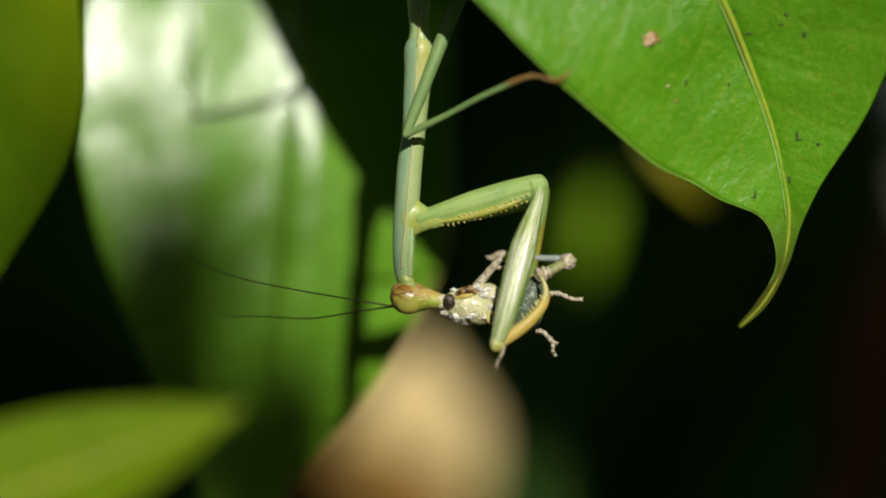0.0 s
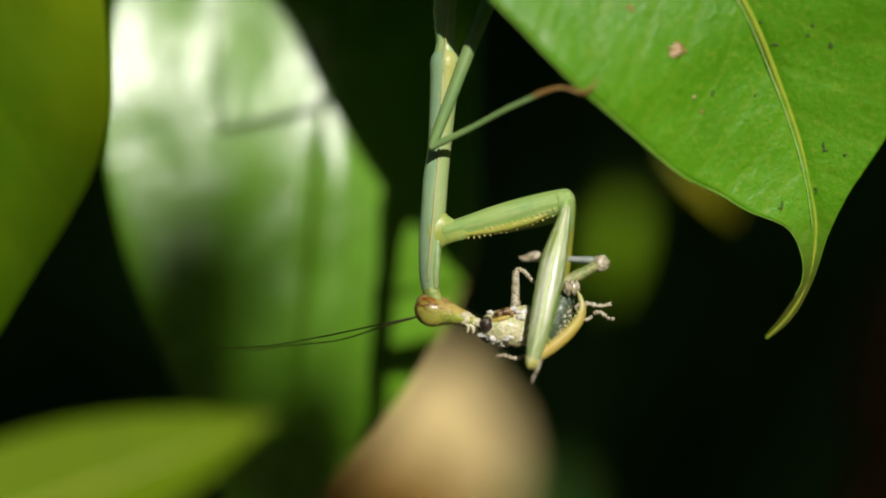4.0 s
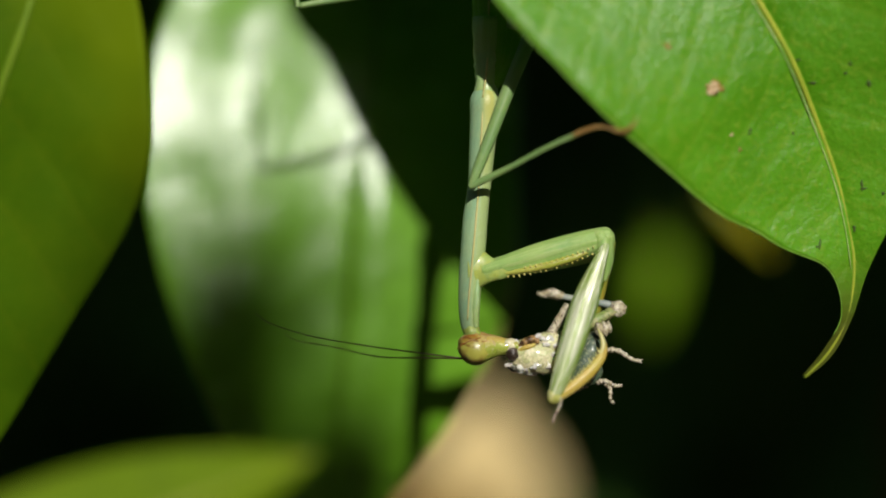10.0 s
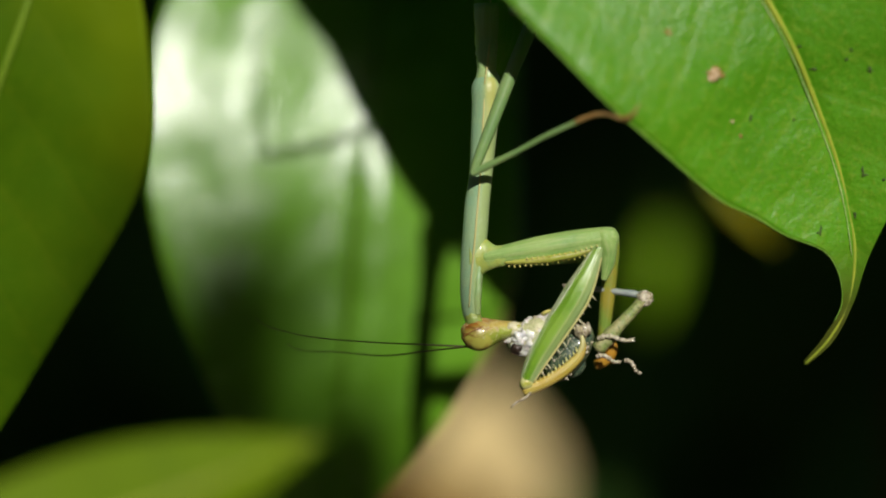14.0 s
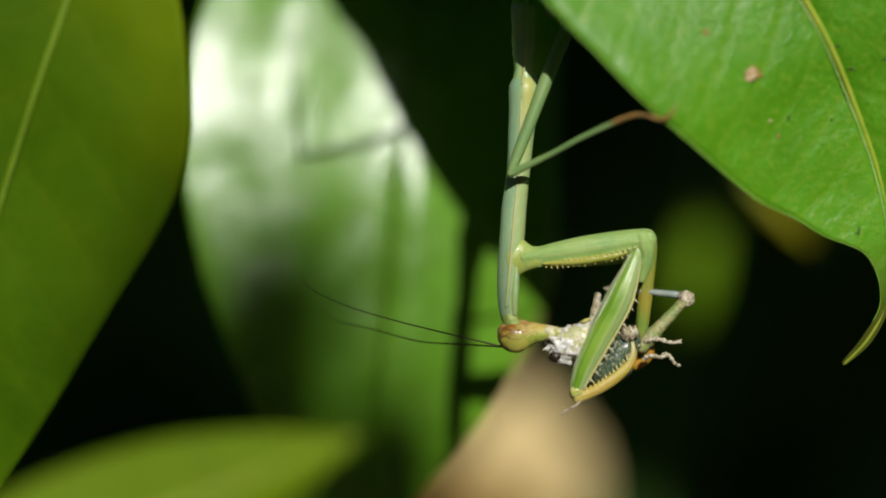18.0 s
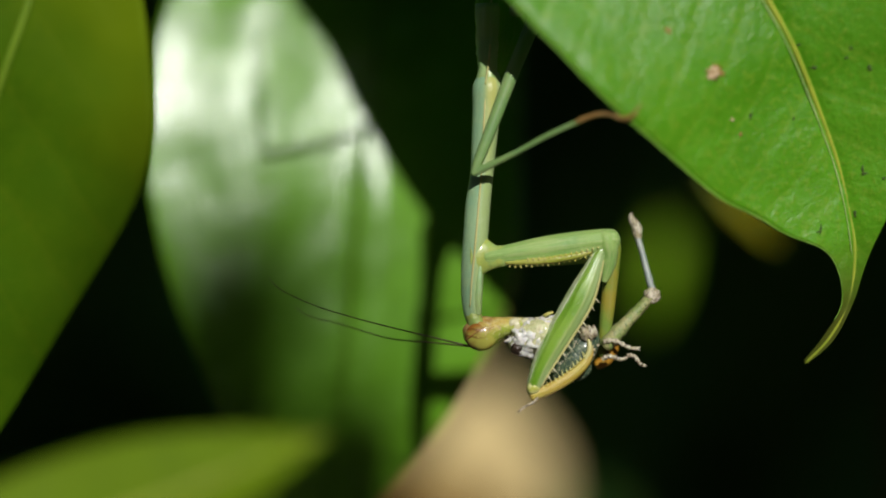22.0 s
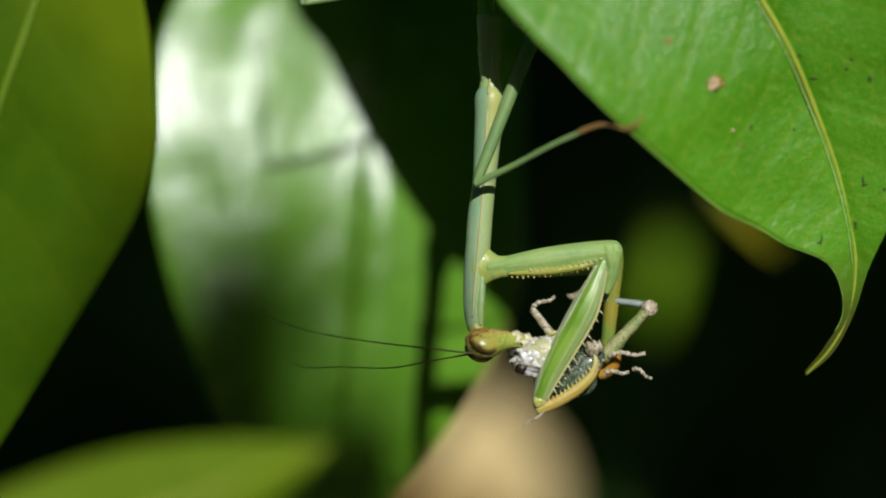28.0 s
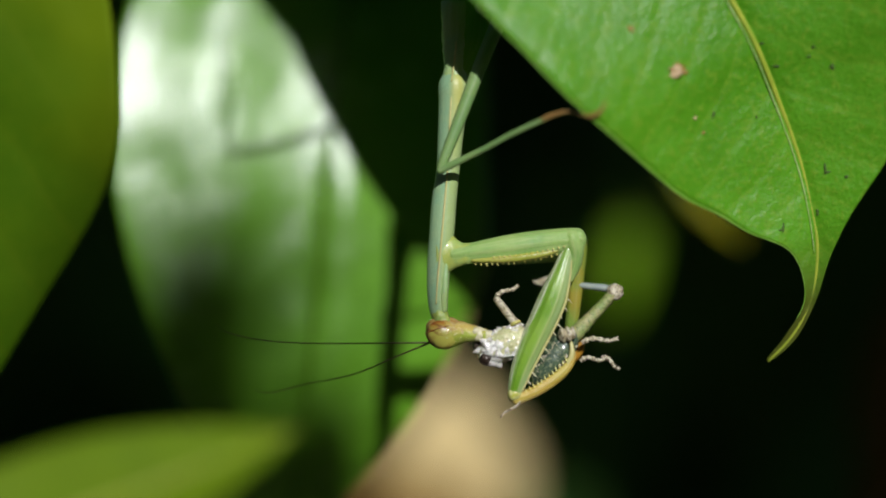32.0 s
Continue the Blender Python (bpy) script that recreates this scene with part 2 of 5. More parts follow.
M = dict(
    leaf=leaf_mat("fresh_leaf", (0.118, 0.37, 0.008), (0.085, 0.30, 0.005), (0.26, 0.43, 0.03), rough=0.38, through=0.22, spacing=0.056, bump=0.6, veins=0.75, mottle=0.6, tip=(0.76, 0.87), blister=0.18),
    rib=skin_mat("leaf_rib", (0.36, 0.42, 0.04), (0.28, 0.38, 0.03), rough=0.4, bump=0.2),
    pale=skin_mat("pale_line", (0.44, 0.58, 0.22), (0.30, 0.50, 0.12), rough=0.4),
    oliverib=skin_mat("olive_rib", (0.16, 0.27, 0.015), (0.13, 0.23, 0.012), rough=0.5, bump=0.2, spec=0.2),
    edge=skin_mat("leaf_margin", (0.22, 0.44, 0.06), (0.17, 0.40, 0.03), rough=0.4),
    darkrib=skin_mat("dark_rib", (0.09, 0.20, 0.008), (0.08, 0.17, 0.008), rough=0.55, bump=0.2, spec=0.2),
    glossy=leaf_mat("glossy_leaf", (0.15, 0.375, 0.016), (0.102, 0.272, 0.010), (0.21, 0.41, 0.035), rough=0.25, coat=0.3, through=0.2, spacing=0.09, spec=0.55, bump=0.3, veins=0.2, streak=1.6),
    olive=leaf_mat("olive_leaf", (0.086, 0.182, 0.003), (0.050, 0.138, 0.002), (0.17, 0.23, 0.006), rough=0.6, through=0.35, glow=(0.20, 0.42, 0.002), spec=0.05, veins=0.6, sunyellow=(0.18, 0.38)),
    lime=leaf_mat("lime_leaf", (0.17, 0.28, 0.005), (0.135, 0.24, 0.004), (0.22, 0.30, 0.01), rough=0.6, through=0.35, spec=0.12, veins=0.4),
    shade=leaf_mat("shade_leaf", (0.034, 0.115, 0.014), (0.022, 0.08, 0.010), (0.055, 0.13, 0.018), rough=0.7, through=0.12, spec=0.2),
    dead=leaf_mat("dead_leaf", (0.82, 0.66, 0.31), (0.72, 0.56, 0.24), (0.82, 0.68, 0.36), rough=0.7, through=0.2),
    gold=leaf_mat("yellowed_leaf", (0.42, 0.37, 0.001), (0.36, 0.32, 0.001), (0.45, 0.40, 0.002), rough=0.7, through=0.2, spec=0.05),
    brown=leaf_mat("brown_leaf", (0.20, 0.11, 0.012), (0.14, 0.075, 0.008), (0.22, 0.12, 0.015), rough=0.75, through=0.1, spec=0.2),
    umber=leaf_mat("umber_leaf", (0.11, 0.06, 0.008), (0.08, 0.04, 0.006), (0.13, 0.07, 0.01), rough=0.8, through=0.1, spec=0.1),
    mossy=leaf_mat("mossy_leaf", (0.155, 0.34, 0.001), (0.125, 0.28, 0.001), (0.19, 0.34, 0.002), rough=0.7, through=0.2, spec=0.1),
    thorax=skin_mat("mantis_thorax", (0.28, 0.48, 0.20), (0.37, 0.50, 0.16), rough=0.34, stripes=0.3, stripe_col=(0.54, 0.60, 0.32), bands=3.0, grain=2200),
    wing=skin_mat("mantis_wing", (0.13, 0.38, 0.02), (0.20, 0.42, 0.03), rough=0.55, spec=0.12, stripes=0.15, stripe_col=(0.4, 0.5, 0.2)),
    coxa=skin_mat("mantis_coxa", (0.21, 0.38, 0.095), (0.28, 0.44, 0.11), rough=0.5, spec=0.35, stripes=0.45, stripe_col=(0.46, 0.56, 0.22), bands=3.0, grain=2400, bump=0.5),
    olivine=skin_mat("olive_femur", (0.17, 0.27, 0.04), (0.30, 0.26, 0.03), rough=0.36, coat=0.2),
    leg=skin_mat("mantis_leg", (0.16, 0.30, 0.10), (0.21, 0.34, 0.09), rough=0.42, stripes=0.3, stripe_col=(0.36, 0.44, 0.2), bands=2.0),
    yellow=skin_mat("yellow_spine", (0.62, 0.55, 0.10), (0.62, 0.60, 0.22), rough=0.3, sss=0.1),
    shoulder=skin_mat("shoulder_skin", (0.40, 0.47, 0.09), (0.32, 0.46, 0.12), rough=0.4, scale=900, bump=0.7, coat=0.2),
    band=skin_mat("spine_band", (0.34, 0.38, 0.05), (0.44, 0.43, 0.09), rough=0.35, sss=0.1, bump=0.6),
    line=skin_mat("keel_line", (0.60, 0.56, 0.24), (0.52, 0.50, 0.18), rough=0.4, sss=0.0),
    cream=skin_mat("cream_cuticle", (0.70, 0.68, 0.46), (0.56, 0.52, 0.30), rough=0.35, sss=0.0),
    amber=skin_mat("amber_tibia", (0.46, 0.29, 0.02), (0.50, 0.42, 0.07), rough=0.42, stripes=0.4, stripe_col=(0.72, 0.62, 0.28), spec=0.5, sss=0.15, bands=3.0, coat=0.08, grain=2600, bump=0.7),
    orange=skin_mat("orange_shin", (0.42, 0.19, 0.015), (0.50, 0.28, 0.03), rough=0.35, coat=0.3),
    rust=skin_mat("rust_tarsus", (0.30, 0.175, 0.05), (0.38, 0.25, 0.09), rough=0.45, sss=0.0, scale=900),
    crown=skin_mat("head_crown", (0.46, 0.21, 0.05), (0.60, 0.44, 0.15), rough=0.3, scale=900, sss=0.1, stripes=0.5, stripe_col=(0.26, 0.08, 0.02), bands=2.5, coat=0.5),
    antenna=skin_mat("antenna_brown", (0.10, 0.105, 0.025), (0.13, 0.12, 0.035), rough=0.5, sss=0.0),
    flesh=skin_mat("prey_thorax", (0.74, 0.70, 0.42), (0.52, 0.56, 0.26), rough=0.3, grain=3600, bump=1.0, scale=1100, sss=0.3, spec=0.7, coat=0.6, speck=(0.40, 0.42, 0.18)),
    wet=skin_mat("wet_flesh", (0.84, 0.85, 0.79), (0.68, 0.67, 0.58), rough=0.14, grain=4200, bump=1.0, scale=1400, sss=0.3, spec=0.9, coat=0.9),
    patch=skin_mat("brown_patch", (0.06, 0.03, 0.012), (0.44, 0.27, 0.10), rough=0.3, grain=3000, bump=1.0, scale=1600, sss=0.0, coat=0.8),
    slate=skin_mat("prey_abdomen", (0.04, 0.075, 0.045), (0.08, 0.13, 0.07), rough=0.35, grain=3200, bump=0.8, scale=1200, sss=0.05, coat=0.5, speck=(0.24, 0.27, 0.15), speck_scale=4200),
    mottle=skin_mat("prey_leg", (0.42, 0.36, 0.22), (0.64, 0.60, 0.45), rough=0.42, grain=3000, bump=0.9, scale=1600, coat=0.35, speck=(0.12, 0.09, 0.05)),
    preygreen=skin_mat("prey_hind_femur", (0.24, 0.33, 0.09), (0.42, 0.40, 0.18), rough=0.4, grain=3000, bump=0.9, scale=1000, coat=0.35, speck=(0.16, 0.20, 0.06)),
    blue=skin_mat("prey_tibia", (0.24, 0.30, 0.28), (0.38, 0.42, 0.37), rough=0.35),
    limejoint=skin_mat("lime_joint", (0.46, 0.48, 0.06), (0.62, 0.62, 0.30), rough=0.3, scale=1500, coat=0.5),
    black=skin_mat("dark_hollow", (0.018, 0.012, 0.009), (0.05, 0.03, 0.02), rough=0.3, sss=0.0, scale=1500, bump=0.8, speck=(0.13, 0.11, 0.09), speck_scale=3000),
    ring=skin_mat("scar_rim", (0.34, 0.20, 0.05), (0.24, 0.17, 0.04), rough=0.7),
    tan=skin_mat("scar_tan", (0.62, 0.48, 0.30), (0.5, 0.36, 0.2), rough=0.7),
    mark=skin_mat("scar_dark", (0.035, 0.08, 0.008), (0.07, 0.13, 0.012), rough=0.7),
    bark=skin_mat("bark", (0.10, 0.07, 0.035), (0.06, 0.05, 0.025), rough=0.8, bump=1.0, scale=120, grain=500),
)


def eye_mat():
    m = Nodes("mantis_eye")
    xyz = m.node("SeparateXYZ")
    m.put(xyz.inputs[0], m.coords("Object"))
    side = m.math("ADD", m.math("MULTIPLY", xyz.outputs[0], -0.75), m.math("MULTIPLY", xyz.outputs[2], -0.65))
    fine = m.noise(m.coords("Object"), 4000, 2)
    side = m.math("ADD", side, m.math("MULTIPLY", m.math("SUBTRACT", m.noise(m.coords("Object"), 900, 3), 0.5), 0.0007))
    col = m.mix(m.band(side, 0.00175, 0.00225), (0.47, 0.46, 0.08), (0.05, 0.055, 0.02))
    col = m.mix(m.band(m.math("ADD", xyz.outputs[2], m.math("MULTIPLY", m.noise(m.coords("Object"), 1500, 3), 0.0008)), -0.0008, 0.0002), col, (0.38, 0.13, 0.02))
    col = m.mix(m.math("MULTIPLY", m.band(m.noise(m.coords("Object"), 1100, 3), 0.45, 0.6), 0.35), col, (0.34, 0.18, 0.04))
    # a brown rim round the eye and dark streaks across its upper half
    fx, fz = m.math("DIVIDE", m.math("SUBTRACT", xyz.outputs[0], 2 / 18000), 27 / 18000), m.math("DIVIDE", m.math("ADD", xyz.outputs[2], 28 / 18000), 26 / 18000)
    far = m.math("SQRT", m.math("ADD", m.math("MULTIPLY", fx, fx), m.math("MULTIPLY", fz, fz)))
    col = m.mix(m.math("MULTIPLY", m.math("MULTIPLY", m.band(m.math("ADD", far, m.math("MULTIPLY", fine, 0.12)), 0.84, 1.0), m.band(side, 0.0009, 0.0016)), 0.9), col, (0.10, 0.045, 0.012))
    slant = m.math("ADD", m.math("MULTIPLY", fx, 0.9), m.math("MULTIPLY", fz, 1.6))
    streak = m.math("SINE", m.math("ADD", m.math("MULTIPLY", slant, 7.0), m.math("MULTIPLY", m.noise(m.coords("Object"), 900, 2), 3.0)))
    col = m.mix(m.math("MULTIPLY", m.math("MULTIPLY", m.band(streak, 0.35, 0.9), m.band(fz, -0.25, 0.25)), 0.75), col, (0.20, 0.07, 0.015))
    m.bump(fine, 0.15, 0.00005)
    return m.done(col, 0.3, spec=0.5)


M["eye"] = eye_mat()


def shield_mat():
    """The neck shield: a bluish side and a yellowish side that meet at the keel."""
    m = Nodes("neck_shield")
    s, t = m.uv()
    obj = m.coords("Object")
    big, fine = m.noise(obj, 500, 3), m.noise(obj, 2600, 4, 0.65)
    col = m.mix(m.band(t, 0.68, 0.77), (0.38, 0.51, 0.19), (0.25, 0.43, 0.24))
    col = m.mix(m.band(t, 0.92, 1.0), col, (0.44, 0.58, 0.34))
    col = m.mix(m.math("MULTIPLY", m.band(big, 0.4, 0.7), 0.4), col, (0.40, 0.52, 0.24))
    col = m.mix(m.math("MULTIPLY", m.band(fine, 0.5, 0.8), 0.25), col, (0.56, 0.64, 0.42))
    streak = m.math("SUBTRACT", 1.0, m.band(m.math("ABSOLUTE", m.math("SUBTRACT", t, 0.71)), 0.02, 0.10))
    col = m.mix(m.math("MULTIPLY", m.math("MULTIPLY", streak, m.math("SUBTRACT", 1.0, m.band(s, 0.12, 0.42))), 0.8), col, (0.52, 0.52, 0.13))
    m.bump(m.math("ADD", fine, big), 0.5, 0.0001)
    return m.done(col, 0.38)


M["shield"] = shield_mat()


def thigh_mat():
    """The raptorial thigh: deep green, with fine pale lines along one face and a sheen painted as a pale band beside
    the inner edge.
    """
    m = Nodes("mantis_femur")
    s, t = m.uv()
    obj = m.coords("Object")
    big, fine = m.noise(obj, 300, 3), m.noise(obj, 2400, 4, 0.65)
    col = m.mix(m.band(big, 0.35, 0.68), (0.15, 0.33, 0.014), (0.23, 0.41, 0.035))

    def near(at, inner, outer):
        gap = m.math("ABSOLUTE", m.math("SUBTRACT", m.math("FRACT", m.math("ADD", t, 1.5 - at)), 0.5))
        return m.math("SUBTRACT", 1.0, m.band(gap, inner, outer))

    comb = m.node("CombineXYZ")
    m.put(comb.inputs[0], m.math("MULTIPLY", s, 0.45))
    m.put(comb.inputs[1], m.math("MULTIPLY", t, 4.0))
    lines = m.noise(comb.outputs[0], 6.0, 4, 0.7)
    streaks = m.band(lines, 0.46, 0.56)
    col = m.mix(m.math("MULTIPLY", near(1.13, 0.17, 0.23), 0.5), col, (0.44, 0.54, 0.18))
    col = m.mix(m.math("MULTIPLY", m.math("MULTIPLY", near(1.05, 0.15, 0.20), streaks), 0.85), col, (0.84, 0.87, 0.68))
    # sheen over the inner half, painted pale
    col = m.mix(m.math("MULTIPLY", m.math("MULTIPLY", near(0.62, 0.04, 0.13), m.math("ADD", 0.6, m.math("MULTIPLY", streaks, 0.4))), 0.6), col, (0.52, 0.64, 0.34))
    for at in (0.70, 1.06):
        col = m.mix(m.math("MULTIPLY", near(at, 0.003, 0.012), 0.45), col, (0.58, 0.62, 0.24))
    h = m.math("ADD", m.math("ADD", fine, m.math("MULTIPLY", lines, 2.2)), big)
    m.bump(h, 0.6, 0.00012)
    mat = m.done(col, m.math("ADD", 0.22, m.math("MULTIPLY", lines, 0.2)), spec=0.6)
    m.bsdf.inputs["Coat Weight"].default_value, m.bsdf.inputs["Coat Roughness"].default_value = 0.9, 0.2
    return mat


M["femur"] = thigh_mat()


def face_mat():
    """The head: lime below, amber and orange above, brown flecks, a wet shine."""
    m = Nodes("mantis_head")
    obj = m.coords("Object")
    xyz = m.node("SeparateXYZ")
    m.put(xyz.inputs[0], obj)
    big, fine, dots = m.noise(obj, 800, 3), m.noise(obj, 3000, 4, 0.65), m.noise(obj, 1500, 3, 0.6)
    up = m.math("ADD", xyz.outputs[2], m.math("MULTIPLY", m.math("SUBTRACT", big, 0.5), 0.0016))
    col = m.mix(m.band(up, -0.0021, -0.0009), (0.36, 0.45, 0.05), (0.58, 0.44, 0.10))
    col = m.mix(m.band(up, -0.0009, 0.0001), col, (0.46, 0.19, 0.03))
    col = m.mix(m.math("MULTIPLY", m.band(dots, 0.56, 0.66), 0.7), col, (0.26, 0.12, 0.03))
    col = m.mix(m.math("MULTIPLY", m.band(fine, 0.48, 0.7), 0.6), col, (0.82, 0.74, 0.42))
    m.bump(m.math("ADD", fine, m.math("MULTIPLY", dots, 1.4)), 0.8, 0.00012)
    mat = m.done(col, 0.32)
    m.bsdf.inputs["Coat Weight"].default_value, m.bsdf.inputs["Coat Roughness"].default_value = 0.5, 0.1
    return mat


M["head"] = face_mat()


# ---- mesh helpers ----
def smooth_path(pts, steps):
    """Catmull-Rom through points of any size."""
    pts = [np.array(p, float) for p in pts]
    out = []
    for i in range(len(pts) - 1):
        p0, p1, p2, p3 = pts[max(i - 1, 0)], pts[i], pts[i + 1], pts[min(i + 2, len(pts) - 1)]
        for k in range(steps):
            t = k / steps
            out.append(0.5 * (2 * p1 + (p2 - p0) * t + (2 * p0 - 5 * p1 + 4 * p2 - p3) * t * t + (3 * p1 - p0 - 3 * p2 + p3) * t ** 3))
    out.append(pts[-1])
    return out


def sweep(bm, path, radii, n=14, steps=5, flat=1.0, ref=Vector((0, 1, 0)), keel=0.0, keel_at=0.75, lump=0.0, flutes=0.0, count=9):
    """A limb: rings along a smoothed path; a radius is in-picture, flat is the depth against it. UV runs along and round."""
    rows = smooth_path([(*p, r) for p, r in zip(path, radii)], steps)
    uvl = bm.loops.layers.uv.verify()
    spine = [Vector(r[:3]) for r in rows]
    rings = []
    for i, row in enumerate(rows):
        tan = (spine[min(i + 1, len(rows) - 1)] - spine[max(i - 1, 0)]).normalized()
        b = (ref - tan * ref.dot(tan)).normalized()
        a = b.cross(tan).normalized()
        ring = []
        for k in range(n):
            th = 2 * math.pi * k / n
            r = max(row[3], 2e-6)
            if keel:
                r *= 1 + keel * max(0.0, math.cos(th - 2 * math.pi * keel_at)) ** 6
            if flutes:
                r *= 1 + flutes * (abs(math.cos(th * count / 2)) - 0.6 + 0.5 * math.sin(th * 3.0 + 1.0))
            if lump:
                r *= 1 + lump * noise.noise((spine[i] + a * math.cos(th) * r + b * math.sin(th) * r) * 1900)
            ring.append(bm.verts.new(spine[i] + a * (r * math.cos(th)) + b * (r * flat * math.sin(th))))
        rings.append(ring)
    total = len(rings) - 1
    for i in range(total):
        for k in range(n):
            f = bm.faces.new((rings[i][k], rings[i][(k + 1) % n], rings[i + 1][(k + 1) % n], rings[i + 1][k]))
            f.smooth = True
            for loop, (x, y) in zip(f.loops, ((i, k), (i, k + 1), (i + 1, k + 1), (i + 1, k))):
                loop[uvl].uv = (x / total, y / n)
    for ring, sign in ((rings[0], -1), (rings[-1], 1)):
        mid = bm.verts.new(sum((v.co for v in ring), Vector()) / n)
        for k in range(n):
            f = bm.faces.new((ring[k], ring[(k + 1) % n], mid) if sign > 0 else (ring[(k + 1) % n], ring[k], mid))
            f.smooth = True
    return bm


def capped(length, radii):
    """Radii along x from 0 to length, with rounded ends: path and radii for sweep()."""
    n = len(radii) - 1
    pts = [Vector((length * i / n, 0, 0)) for i in range(n + 1)]
    r0, r1 = radii[0], radii[-1]
    path = [Vector((-r0 * 0.9, 0, 0)), Vector((-r0 * 0.62, 0, 0))] + pts + [Vector((length + r1 * 0.62, 0, 0)), Vector((length + r1 * 0.9, 0, 0))]
    return path, [r0 * 0.15, r0 * 0.75] + list(radii) + [r1 * 0.75, r1 * 0.15]


def ball(bm, centre, rx, ry, rz, n=12, lump=0.0, turn=None):
    uvl = bm.loops.layers.uv.verify()
    grid = []
    for i in range(n + 1):
        ph = math.pi * i / n
        row = []
        for k in range(2 * n):
            th = math.pi * k / n
            v = Vector((rx * math.cos(ph), ry * math.sin(ph) * math.cos(th), rz * math.sin(ph) * math.sin(th)))
            if lump:
                v *= 1 + lump * noise.noise((centre + v) * 2300) + 0.5 * lump * noise.noise((centre + v) * 6000)
            if turn is not None:
                v = turn @ v
            row.append(bm.verts.new(centre + v))
        grid.append(row)
    for i in range(n):
        for k in range(2 * n):
            f = bm.faces.new((grid[i][k], grid[i + 1][k], grid[i + 1][(k + 1) % (2 * n)], grid[i][(k + 1) % (2 * n)]))
            f.smooth = True
            for loop, (x, y) in zip(f.loops, ((i, k), (i + 1, k), (i + 1, k + 1), (i, k + 1))):
                loop[uvl].uv = (x / n, y / (2 * n))
    bmesh.ops.remove_doubles(bm, verts=bm.verts, dist=1e-7)
    return bm


def thorn(bm, root, tip, r, n=6):
    axis = (tip - root).normalized()
    a = axis.orthogonal().normalized()
    b = axis.cross(a)
    low = [bm.verts.new(root + (a * math.cos(2 * math.pi * k / n) + b * math.sin(2 * math.pi * k / n)) * r) for k in range(n)]
    mid = [bm.verts.new(root.lerp(tip, 0.5) + (a * math.cos(2 * math.pi * k / n) + b * math.sin(2 * math.pi * k / n)) * r * 0.6) for k in range(n)]
    top = bm.verts.new(tip)
    for k in range(n):
        j = (k + 1) % n
        bm.faces.new((low[k], low[j], mid[j], mid[k])).smooth = True
        bm.faces.new((mid[k], mid[j], top)).smooth = True


def part(name, bm, material, parent, label="", kind=""):
    me = bpy.data.meshes.new(name)
    bm.to_mesh(me)
    bm.free()
    me.materials.append(material)
    ob = new(name, me)
    ob.parent = parent
    return tagged(ob, label, kind=kind)


def thing(name, label, category, place=None, group=""):
    ob = new(name)
    ob.empty_display_size = 0.005
    ob.location = HUB if place is None else place
    return tagged(ob, label, category, group)


def aim(a, b, roll=0.0):
    """The pose of a limb with its root at a and its x axis towards b; y is depth, turned by roll about the limb."""
    x = (b - a).normalized()
    y = (Vector((0, 1, 0)) - x * x.y).normalized()
    z = x.cross(y)
    m = Matrix((x, y, z)).transposed().to_4x4()
    m.translation = a
    return m @ Matrix.Rotation(radians(roll), 4, "X")


U = 1 / 18000.0


def P(*pts):
    return [L(*p) for p in pts]


def R(*rs):
    return [r * U for r in rs]


